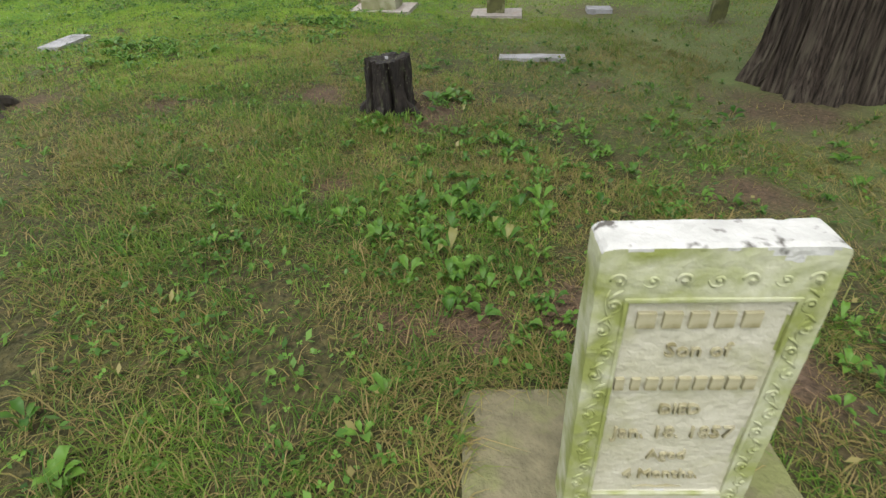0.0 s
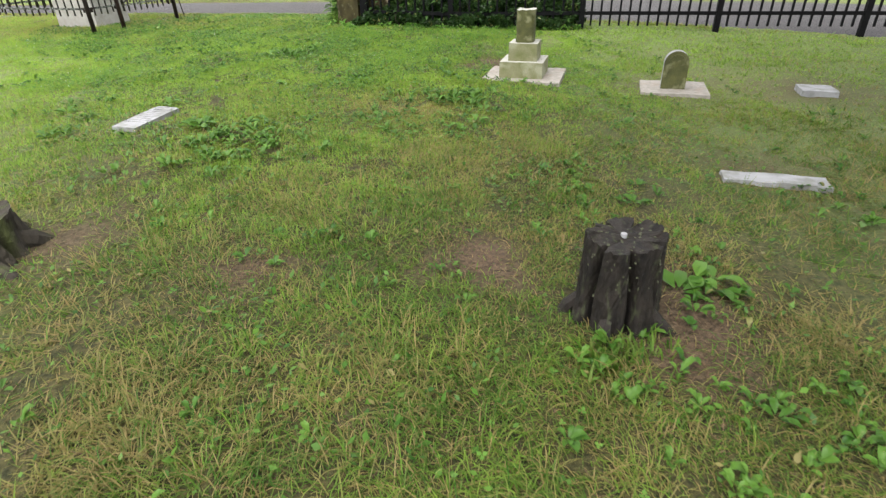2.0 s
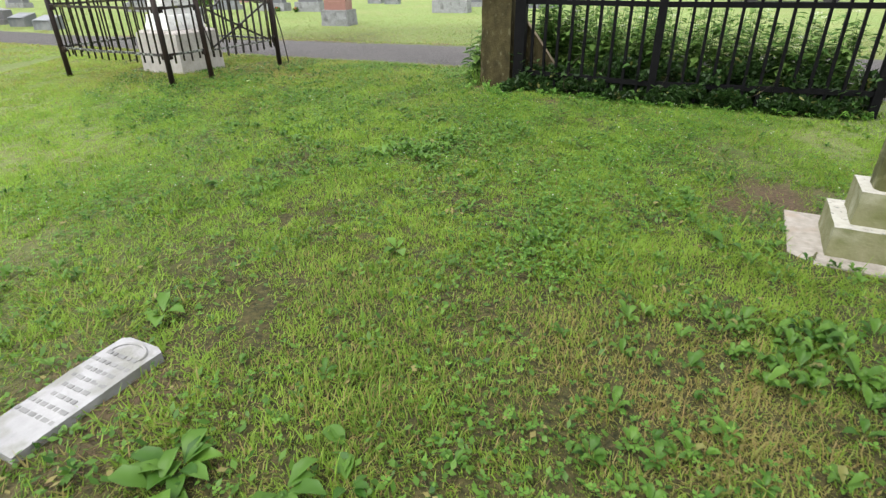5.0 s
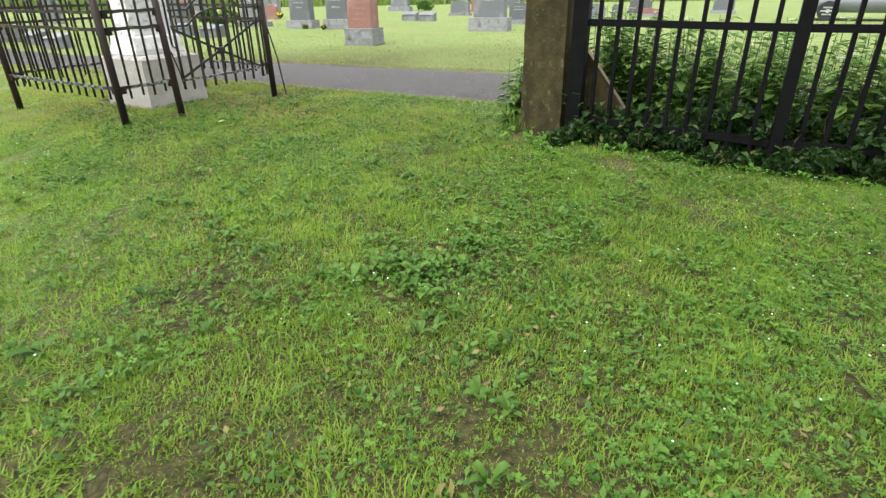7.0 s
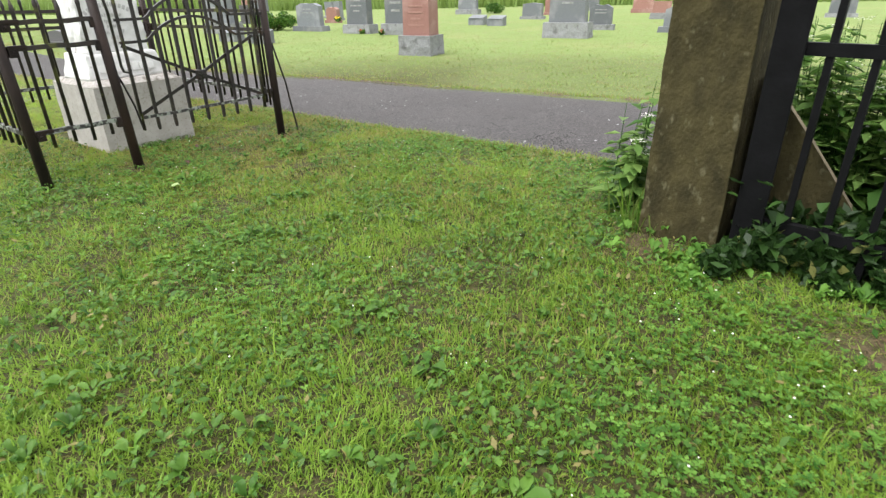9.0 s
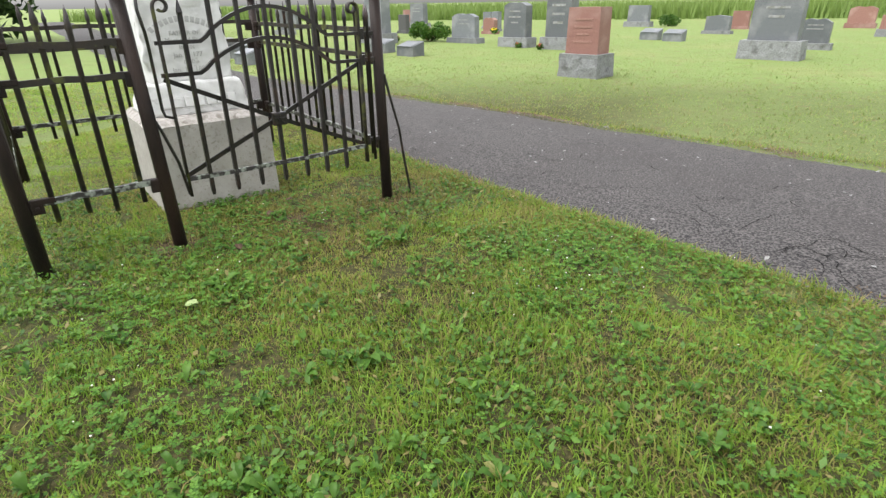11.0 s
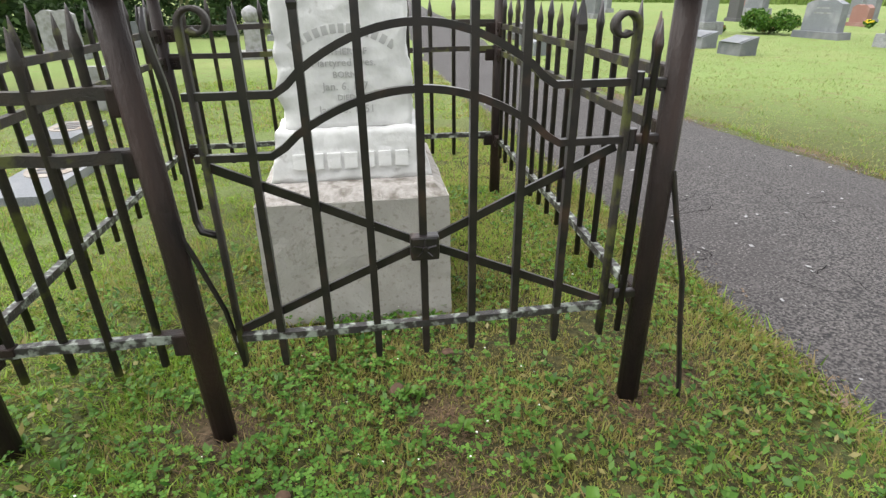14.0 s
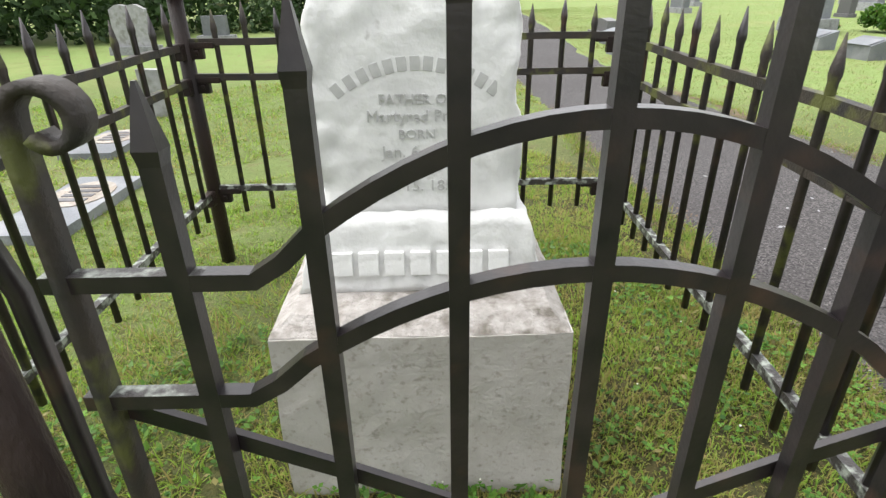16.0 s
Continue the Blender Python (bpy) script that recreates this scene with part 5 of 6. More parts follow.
# ---- turf ----
def blades(name, x, y, length, width, rnd, mat, dry, tone, bend=0.6, segments=2, lift=0.0):
    n = len(x)
    lie = 2.5 * wobble(x, y, 2.7) + 1.8 * wobble(x + 5, y, 7.3)
    ang, lean = lie + rnd.normal(0, 1.6, n), rnd.uniform(0.15, 1.0, n) ** 0.8 * bend
    base = np.stack([x, y, gz(x, y) - 0.006 + lift], 1)
    side = np.stack([np.cos(ang), np.sin(ang), np.zeros(n)], 1) * (width / 2)[:, None]
    out = np.stack([-np.sin(ang), np.cos(ang), np.zeros(n)], 1)
    up = np.array([0, 0, 1.0])
    mid = base + up * (length * (0.58 - 0.12 * lean))[:, None] + out * (length * lean * 0.4)[:, None]
    tip = base + up * (length * np.clip(1 - 0.5 * lean, 0.12, 1))[:, None] + out * (length * lean)[:, None]
    if segments == 2:
        v = np.stack([base - side, base + side, mid - side * 0.75, mid + side * 0.75, tip], 1).reshape(-1, 3)
        k = np.arange(n)[:, None] * 5
        f = np.concatenate([k + [0, 1, 3], k + [0, 3, 2], k + [2, 3, 4]], 0)
        rep = 5
    else:
        v = np.stack([base - side, base + side, tip], 1).reshape(-1, 3)
        f, rep = np.arange(3 * n).reshape(n, 3), 3
    return raw_mesh(name, v, f, mat, {"dry": np.repeat(dry, rep), "tone": np.repeat(tone, rep)})


WAY = [(-0.2, -8.0), (0.1, -5.5), (0.2, -3.0), (0.2, 0.0), (0.1, 2.5), (-0.6, 4.5), (-2.0, 6.2), (-3.2, 7.2)]


def way_distance(x, y):
    d = np.full(x.shape, 1e9)
    for (ax, ay), (bx, by) in zip(WAY, WAY[1:]):
        ux, uy = bx - ax, by - ay
        t = np.clip(((x - ax) * ux + (y - ay) * uy) / (ux * ux + uy * uy), 0, 1)
        d = np.minimum(d, np.hypot(x - ax - t * ux, y - ay - t * uy))
    return d


def turf(seed, count, area, keep, length, width, segments, spread=0.35):
    rnd = np.random.default_rng(seed)
    x, y = rnd.uniform(area[0], area[1], count), rnd.uniform(area[2], area[3], count)
    ok = keep(x, y) & ~on_road(x, y, -0.03 + 0.05 * wobble(x, y, 5)) & ~boxed(x, y)
    x, y = x[ok], y[ok]
    bare = bareness(x, y)
    thin = 0.80 + 0.16 * wobble(x + 9, y, 2.3) + 0.22 * wobble(x + y * 0.3, y - x * 0.2, 15.1) - 0.36 * logistic((-2.0 - y) / 0.8) * (0.55 + 0.45 * wobble(x, y, 4.1)) - 0.22 * logistic((-3.8 - y) / 0.4) * logistic((0.1 - x) / 0.3)
    ok = rnd.random(len(x)) < np.clip(thin, 0, 1) * (1 - 0.93 * np.clip(bare * 1.25, 0, 1))
    x, y, bare = x[ok], y[ok], bare[ok]
    n = len(x)
    tall = 0.82 + 0.30 * wobble(x, y + 2, 2.9) + 0.28 * wobble(x + 3, y, 12.7)
    ln = length * tall * (1 - 0.4 * bare) * np.exp(rnd.normal(0, spread, n))
    dr = dryness(x, y)
    dry = np.where(rnd.random(n) < dr, rnd.uniform(0.45, 1.0, n), rnd.uniform(0, 0.35, n) * (0.3 + dr))
    # Lower tone at the start paints in tree shade; raised inside the iron fence.
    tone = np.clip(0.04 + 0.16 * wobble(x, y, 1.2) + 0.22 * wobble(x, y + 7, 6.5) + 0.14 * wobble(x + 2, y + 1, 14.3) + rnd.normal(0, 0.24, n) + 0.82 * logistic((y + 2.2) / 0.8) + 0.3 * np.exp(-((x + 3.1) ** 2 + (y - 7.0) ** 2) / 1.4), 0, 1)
    uncut = logistic((-2.4 - y) / 0.7)
    return x, y, np.clip(ln * (1 + 0.55 * uncut), 0.012, 0.16), width * rnd.uniform(0.7, 1.4, n) * (1 - 0.22 * uncut), rnd, dry, tone, segments


def lay(name, label, *args, mat=None, bend=1.0):
    x, y, ln, wd, rnd, dry, tone, seg = turf(*args)
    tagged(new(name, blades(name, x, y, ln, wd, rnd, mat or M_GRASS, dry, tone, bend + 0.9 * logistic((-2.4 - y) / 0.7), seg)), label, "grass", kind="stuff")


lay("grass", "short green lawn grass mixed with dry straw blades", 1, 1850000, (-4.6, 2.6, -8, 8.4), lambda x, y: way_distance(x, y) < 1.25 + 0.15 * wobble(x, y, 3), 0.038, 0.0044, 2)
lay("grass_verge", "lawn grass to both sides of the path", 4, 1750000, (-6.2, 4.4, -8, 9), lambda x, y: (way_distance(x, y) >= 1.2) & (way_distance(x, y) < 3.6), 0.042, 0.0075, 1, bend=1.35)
lay("grass_beyond", "lawn grass farther from the path", 2, 950000, (-10.5, 9, -8, 12.5), lambda x, y: (way_distance(x, y) >= 3.5) & (y < edge_at(ROAD_NEAR, x) + 0.05), 0.046, 0.013, 1, bend=1.6)
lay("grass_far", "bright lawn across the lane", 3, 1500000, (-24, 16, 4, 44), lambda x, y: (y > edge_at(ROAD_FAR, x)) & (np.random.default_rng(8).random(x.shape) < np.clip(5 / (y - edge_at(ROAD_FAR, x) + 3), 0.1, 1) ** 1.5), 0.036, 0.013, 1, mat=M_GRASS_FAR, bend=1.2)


def rosettes(name, label, seed, spots, leaf, mat, count=(5, 9), lift=0.5, wide=0.42):
    """Broad-leaved weeds: leaves that spread from one root, each cupped along its midrib."""
    rnd = np.random.default_rng(seed)
    V, F, tone, dry = [], [], [], []
    for sx, sy, size in spots:
        base = np.array([sx, sy, float(gz(sx, sy))])
        t0 = rnd.uniform(0.2, 0.9)
        for k in range(rnd.integers(*count)):
            a = rnd.uniform(0, 6.283)
            l = leaf * size * rnd.uniform(0.6, 1.25)
            w = l * wide * rnd.uniform(0.8, 1.2)
            d, s = np.array([math.cos(a), math.sin(a), 0]), np.array([-math.sin(a), math.cos(a), 0])
            rise = rnd.uniform(0.25, 1.0) * lift * l
            start = base + d * l * 0.15 + [0, 0, rise * 0.3 + 0.012]
            m1, m2, tip = start + d * l * 0.35 + [0, 0, rise * 0.75], start + d * l * 0.7 + [0, 0, rise], start + d * l + [0, 0, rise * 0.8]
            cup = np.array([0, 0, w * 0.25])
            o = len(V)
            V += [start, m1 - s * w / 2 + cup, m1, m1 + s * w / 2 + cup, m2 - s * w * 0.42 + cup, m2, m2 + s * w * 0.42 + cup, tip]
            F += [(o, o + 2, o + 1), (o, o + 3, o + 2), (o + 1, o + 2, o + 5), (o + 1, o + 5, o + 4), (o + 2, o + 3, o + 6), (o + 2, o + 6, o + 5), (o + 4, o + 5, o + 7), (o + 5, o + 6, o + 7)]
            tone += [float(np.clip(t0 + rnd.normal(0, 0.15), 0, 1))] * 8
            dry += [0.6 if rnd.random() < 0.012 else 0.0] * 8
    if V:
        tagged(new(name, raw_mesh(name, V, F, mat, {"tone": tone, "dry": dry}, True)), label, "weeds", kind="stuff")


def scatter(seed, n, area, keep, size=(0.6, 1.3)):
    rnd = np.random.default_rng(seed)
    x, y = rnd.uniform(area[0], area[1], n), rnd.uniform(area[2], area[3], n)
    ok = keep(x, y, rnd) & ~on_road(x, y, 0.05) & ~boxed(x, y) & (bareness(x, y) < 0.6)
    return [(a, b, rnd.uniform(*size)) for a, b in zip(x[ok], y[ok])]


def around(seed, cx, cy, r, n, size=(0.7, 1.4)):
    rnd = np.random.default_rng(seed)
    return [(cx + rnd.normal() * r, cy + rnd.normal() * r * 0.8, rnd.uniform(*size)) for _ in range(n)]


patchy = lambda x, y, rnd: rnd.random(x.shape) < np.clip(0.25 + 0.75 * wobble(x + 4, y, 1.9), 0.04, 1)
spots = scatter(51, 5200, (-3.4, 4, -8, 6.5), patchy)
for i, (cx, cy, r, n) in enumerate(((0.37, -5.51, 0.22, 40), (0.3, -5.2, 0.18, 22), (0.25, -5.85, 0.12, 14), (0.42, -6.18, 0.12, 14), (1.15, -3.95, 0.12, 12), (0.6, -4.2, 0.12, 10), (0.75, -4.75, 0.25, 22), (1.25, -4.9, 0.3, 30), (1.0, -5.3, 0.25, 20),
                                      (-0.75, -1.55, 0.28, 42), (0.3, 0.3, 0.2, 14), (0.45, -1.2, 0.25, 20), (0.75, -0.55, 0.25, 22), (-1.0, -6.2, 0.2, 8), (0.95, -6.3, 0.15, 16), (1.4, 0.85, 0.12, 12), (0.2, 1.2, 0.5, 26), (0.6, 2.3, 0.4, 34),
                                      (-0.9, 2.6, 0.5, 26), (-1.8, 6.2, 0.12, 8), (-0.23, 2.02, 0.19, 40), (1.1, -0.74, 0.2, 42))):
    spots += around(60 + i, cx, cy, r, n, (1.1, 1.9) if n > 38 else (0.75, 1.5))
rosettes("broadleaf_weeds", "low broad-leaved weeds in the lawn", 52, spots, 0.034, M_WEED, (5, 10), 0.8, 0.52)
rosettes("plantain", "larger plantain rosettes in the lawn", 53, scatter(54, 260, (-3.2, 3.2, -8, 6), patchy, (0.8, 1.5)) + around(55, -1.05, -1.03, 0.05, 3, (1.6, 2.2)) + around(56, -0.6, -1.2, 0.1, 3, (1.2, 1.8)) + around(57, 1.12, -3.85, 0.08, 4, (1.5, 2.2)), 0.058, M_WEED, (4, 8), 0.35, 0.5)


def clover():
    """White clover: three round leaflets on short stalks, in drifts, with pale flower heads."""
    rnd = np.random.default_rng(71)
    n = 150000
    x, y = rnd.uniform(-4, 3.2, n), rnd.uniform(-7.5, 8, n)
    drift = np.clip(0.15 + 0.85 * wobble(x + 1, y + 6, 1.35) + 0.35 * wobble(x, y, 4), 0.02, 1) * (0.05 + 0.95 * logistic((y + 0.6) / 0.7)) * (1 - 0.8 * np.exp(-((x + 3.6) ** 2 + (y - 7.0) ** 2) / 1.2))
    ok = (rnd.random(n) < drift) & ~on_road(x, y, 0.03) & ~boxed(x, y) & (bareness(x, y) < 0.4)
    x, y = x[ok], y[ok]
    n = len(x)
    z = gz(x, y) + rnd.uniform(0.022, 0.052, n)
    V, F = [], []
    a0 = rnd.uniform(0, 6.28, n)
    size = rnd.uniform(0.005, 0.0105, n)
    for j in range(3):
        a = a0 + j * 2.094
        d, s = np.stack([np.cos(a), np.sin(a), 0.25 * np.ones(n)], 1), np.stack([-np.sin(a), np.cos(a), 0 * a], 1)
        c = np.stack([x, y, z], 1)
        L = size[:, None]
        V.append(np.stack([c, c + d * L * 0.9 - s * L * 0.75, c + d * L * 1.8, c + d * L * 0.9 + s * L * 0.75], 1))
    V = np.concatenate(V, 0).reshape(-1, 3)
    F = np.arange(len(V)).reshape(-1, 4)
    tone = np.tile(np.repeat(np.clip(rnd.normal(0.5, 0.25, n), 0, 1), 4), 3)
    tagged(new("clover", raw_mesh("clover", V, F, M_CLOVER, {"tone": tone, "dry": tone * 0})), "drifts of white clover leaves in the lawn", "clover", kind="stuff")
    pick = rnd.choice(np.nonzero(y > 0)[0], 420, replace=False)
    bm = bmesh.new()
    for i in pick:
        bmesh.ops.create_icosphere(bm, subdivisions=1, radius=float(rnd.uniform(0.0022, 0.0045)), matrix=Matrix.Translation((x[i], y[i], z[i] + 0.02)) @ Matrix.Diagonal((1, 1, 0.8, 1)))
    ob = part("clover_flowers", bm, M_PETAL)
    tagged(ob, "small white clover flower heads in the lawn", "flowers", kind="stuff")


def fringe():
    """Longer unmown blades that hang over the ragged edges of the lane."""
    rnd = np.random.default_rng(73)
    n = 22000
    x = rnd.uniform(-6.5, 6, n)
    near = rnd.random(n) < 0.7
    y = np.where(near, edge_at(ROAD_NEAR, x), edge_at(ROAD_FAR, x)) + rnd.normal(0, 0.055, n) + 0.05 * wobble(x, x * 0, 3.0) + np.where(near, -0.03, 0.05)
    dry = np.where(rnd.random(n) < 0.4, rnd.uniform(0.4, 1, n), 0.15)
    tone = np.clip(rnd.normal(0.5, 0.25, n), 0, 1)
    tagged(new("verge_grass", blades("verge_grass", x, y, rnd.uniform(0.03, 0.085, n), rnd.uniform(0.005, 0.011, n), rnd, M_GRASS, dry, tone, 1.2, 1)), "ragged unmown grass along the lane's edges", "grass", kind="stuff")


fringe()
clover()


def small_leaves():
    """Chickweed, creeping charlie and other small round leaves knit through the turf."""
    rnd = np.random.default_rng(77)
    n = 220000
    x, y = rnd.uniform(-4.2, 3.2, n), rnd.uniform(-7.6, 8, n)
    amount = np.clip(0.34 + 0.5 * wobble(x + 2, y + 1, 2.1) + 0.4 * wobble(x, y + 3, 5.3), 0.03, 1) * (0.25 + 0.75 * logistic((y + 0.6) / 0.8))
    ok = (rnd.random(n) < amount) & ~on_road(x, y, 0.03) & ~boxed(x, y) & (bareness(x, y) < 0.5) & (way_distance(x, y) < 2.4)
    x, y = x[ok], y[ok]
    n = len(x)
    c = np.stack([x, y, gz(x, y) + rnd.uniform(0.014, 0.040, n)], 1)
    a, l = rnd.uniform(0, 6.28, n), rnd.uniform(0.008, 0.019, n)[:, None]
    d, s = np.stack([np.cos(a), np.sin(a), rnd.normal(0, 0.45, n)], 1), np.stack([-np.sin(a), np.cos(a), rnd.normal(0, 0.35, n)], 1)
    v = np.stack([c - d * l, c - s * l * 0.55, c + d * l, c + s * l * 0.55], 1).reshape(-1, 3)
    tone = np.repeat(np.clip(rnd.normal(0.5, 0.3, n), 0, 1), 4)
    dry = np.repeat((rnd.random(n) < 0.06) * 0.8, 4)
    tagged(new("small_lawn_weeds", raw_mesh("small_lawn_weeds", v, np.arange(4 * n).reshape(n, 4), M_WEED, {"tone": tone, "dry": dry})), "small round-leaved weeds knit through the lawn", "weeds", kind="stuff")


small_leaves()


def litter():
    rnd = np.random.default_rng(81)
    n = 14000
    k = rnd.integers(0, len(WORN), n)
    w = np.array(WORN)[k]
    x, y = w[:, 0] + rnd.normal(0, 0.75, n) * w[:, 2], w[:, 1] + rnd.normal(0, 0.75, n) * w[:, 2]
    m = 14000
    x, y = np.concatenate([x, rnd.uniform(-3, 3.5, m)]), np.concatenate([y, rnd.uniform(-8, 0.5, m)])
    ok = ~boxed(x, y) & ~on_road(x, y)
    x, y = x[ok], y[ok]
    n = len(x)
    a, l, w = rnd.uniform(0, 6.28, n), rnd.uniform(0.012, 0.05, n), rnd.uniform(0.0005, 0.0014, n)
    c = np.stack([x, y, gz(x, y) + rnd.uniform(0.004, 0.016, n)], 1)
    d = np.stack([np.cos(a), np.sin(a), rnd.normal(0, 0.15, n)], 1) * l[:, None] / 2
    s = np.stack([-np.sin(a), np.cos(a), 0 * a], 1) * w[:, None]
    v = np.stack([c - d - s, c - d + s, c + d + s, c + d - s], 1).reshape(-1, 3)
    tone = np.repeat(rnd.random(n), 4)
    tagged(new("dead_litter", raw_mesh("dead_litter", v, np.arange(4 * n).reshape(n, 4), M_STRAW, {"tone": tone, "dry": np.repeat(rnd.random(n) * 0.5, 4)})), "dead straw and needles on worn turf", "litter", kind="stuff")


litter()


def grit():
    """Loose pale chips on the asphalt."""
    rnd = np.random.default_rng(83)
    n = 24000
    x = rnd.normal(-1.5, 3.0, n)
    a, b = edge_at(ROAD_NEAR, x), edge_at(ROAD_FAR, x)
    u = rnd.random(n)
    y = a + (b - a) * u
    s = rnd.uniform(0.002, 0.006, n)
    c = np.stack([x, y, gz(x, y) + 0.012 + 0.03 * np.sin(np.pi * u)], 1)
    r = rnd.uniform(0.6, 1.3, (n, 3)) * s[:, None]
    v = np.stack([c + np.stack([-r[:, 0], -s, 0 * s], 1), c + np.stack([r[:, 1], -s, 0 * s], 1), c + np.stack([0 * s, r[:, 2], 0 * s], 1), c + np.stack([0 * s, 0 * s, s], 1)], 1).reshape(-1, 3)
    k = np.arange(n)[:, None] * 4
    f = np.concatenate([k + [0, 1, 3], k + [1, 2, 3], k + [2, 0, 3]], 0)
    tagged(new("road_grit", raw_mesh("road_grit", v, f, M_GRIT)), "loose pale stone chips on the asphalt lane", "gravel", kind="stuff")


grit()


def sandy_edge():
    """Sand and pale chips washed out along the lane's ragged edges."""
    rnd = np.random.default_rng(85)
    n = 26000
    x = rnd.uniform(-7, 6, n)
    far = rnd.random(n) < 0.75
    y = np.where(far, edge_at(ROAD_FAR, x) - 0.02, edge_at(ROAD_NEAR, x) + 0.03) + rnd.normal(0, 0.07, n) * (1 + 0.6 * wobble(x, x * 0, 2.2)) + 0.05 * wobble(x, x * 0, 3.0)
    keep = rnd.random(n) < np.clip(0.3 + 0.8 * wobble(x, x * 0 + 2, 2.6) + 0.5 * wobble(x, x * 0, 7.0), 0.04, 1)
    x, y = x[keep], y[keep]
    n = len(x)
    s = rnd.uniform(0.003, 0.009, n)
    c = np.stack([x, y, gz(x, y) + 0.010], 1)
    r = rnd.uniform(0.6, 1.3, (n, 3)) * s[:, None]
    v = np.stack([c + np.stack([-r[:, 0], -s, 0 * s], 1), c + np.stack([r[:, 1], -s, 0 * s], 1), c + np.stack([0 * s, r[:, 2], 0 * s], 1), c + np.stack([0 * s, 0 * s, s], 1)], 1).reshape(-1, 3)
    k = np.arange(n)[:, None] * 4
    f = np.concatenate([k + [0, 1, 3], k + [1, 2, 3], k + [2, 0, 3]], 0)
    tagged(new("sandy_edge", raw_mesh("sandy_edge", v, f, M_SAND)), "pale sand and chips along the lane's edges", "gravel", kind="stuff")


sandy_edge()


def sedge():
    """Long dark blades against the low stump and round the black one."""
    rnd = np.random.default_rng(87)
    for name, label, cx, cy, sx, sy, n, tall in (("sedge_clump", "tuft of long dark blades against a low stump", -1.98, -3.14, 0.11, 0.05, 240, 0.17),
                                                 ("grass_tuft", "uncut grass round the black stump's foot", 0.60, -4.16, 0.10, 0.04, 160, 0.09),
                                                 ("arching_tuft", "long arching pale green blades beside the gate pillar", 0.66, 4.72, 0.05, 0.07, 60, 0.30)):
        x, y = rnd.normal(cx, sx, n), rnd.normal(cy, sy, n)
        tagged(new(name, blades(name, x, y, tall * rnd.uniform(0.5, 1.2, n), rnd.uniform(0.005, 0.012, n), rnd, M_GRASS, rnd.random(n) * 0.3, rnd.uniform(0, 0.4, n), 0.9, 2)), label, "grass", kind="stuff")


sedge()


def road_cracks():
    """Fine dark cracks that wander over the worn asphalt, most of them along its near edge."""
    rnd = np.random.default_rng(97)
    V, F = [], []
    for i in range(46):
        x = rnd.uniform(-3.2, 1.6)
        u = 0.05 + 0.5 * rnd.random() ** 1.8
        head = rnd.uniform(-0.9, 0.2) if i % 3 else rnd.uniform(0.6, 1.6)
        a, b = float(edge_at(ROAD_NEAR, x)), float(edge_at(ROAD_FAR, x))
        p = np.array([x, a + (b - a) * u])
        steps = rnd.integers(7, 20)
        o = len(V)
        for k in range(steps):
            a, b = float(edge_at(ROAD_NEAR, p[0])), float(edge_at(ROAD_FAR, p[0]))
            uu = float(np.clip((p[1] - a) / (b - a), 0, 1))
            lo = int(min(7, uu * 8))
            crown = np.interp(uu * 8, [lo, lo + 1], [0.03 * math.sin(math.pi * j / 8) - (0.03 if j in (0, 8) else 0) for j in (lo, lo + 1)])
            w = rnd.uniform(0.0015, 0.004) * math.sin(math.pi * (k + 0.5) / steps)
            n = np.array([-math.sin(head), math.cos(head)]) * w
            z = float(gz(p[0], p[1])) + 0.017 + crown
            V += [(p[0] - n[0], p[1] - n[1], z), (p[0] + n[0], p[1] + n[1], z)]
            if k:
                q = o + 2 * k
                F.append((q - 2, q - 1, q + 1, q))
            head += rnd.normal(0, 0.45)
            p = p + np.array([math.cos(head), math.sin(head)]) * rnd.uniform(0.02, 0.05)
    tagged(new("road_cracks", raw_mesh("road_cracks", V, F, M_CRACK)), "fine dark cracks in the worn asphalt", "cracks", kind="stuff")


road_cracks()


def road_scraps():
    """Pale dead leaf scraps and larger chips lying on the lane."""
    rnd = np.random.default_rng(89)
    n = 190
    x = rnd.normal(-1.8, 2.4, n)
    u = rnd.random(n) ** 0.8
    y = edge_at(ROAD_NEAR, x) * (1 - u) + edge_at(ROAD_FAR, x) * u
    c = np.stack([x, y, gz(x, y) + 0.020 + 0.03 * np.sin(np.pi * u)], 1)
    a, l = rnd.uniform(0, 6.28, n), rnd.uniform(0.006, 0.02, n)[:, None]
    d, s = np.stack([np.cos(a), np.sin(a), rnd.normal(0, 0.15, n)], 1), np.stack([-np.sin(a), np.cos(a), rnd.normal(0, 0.15, n)], 1)
    v = np.stack([c - d * l, c - s * l * 0.6, c + d * l, c + s * l * 0.6], 1).reshape(-1, 3)
    tagged(new("road_scraps", raw_mesh("road_scraps", v, np.arange(4 * n).reshape(n, 4), M_PALE_MARKER)), "pale leaf scraps scattered on the lane", "litter", kind="stuff")


road_scraps()


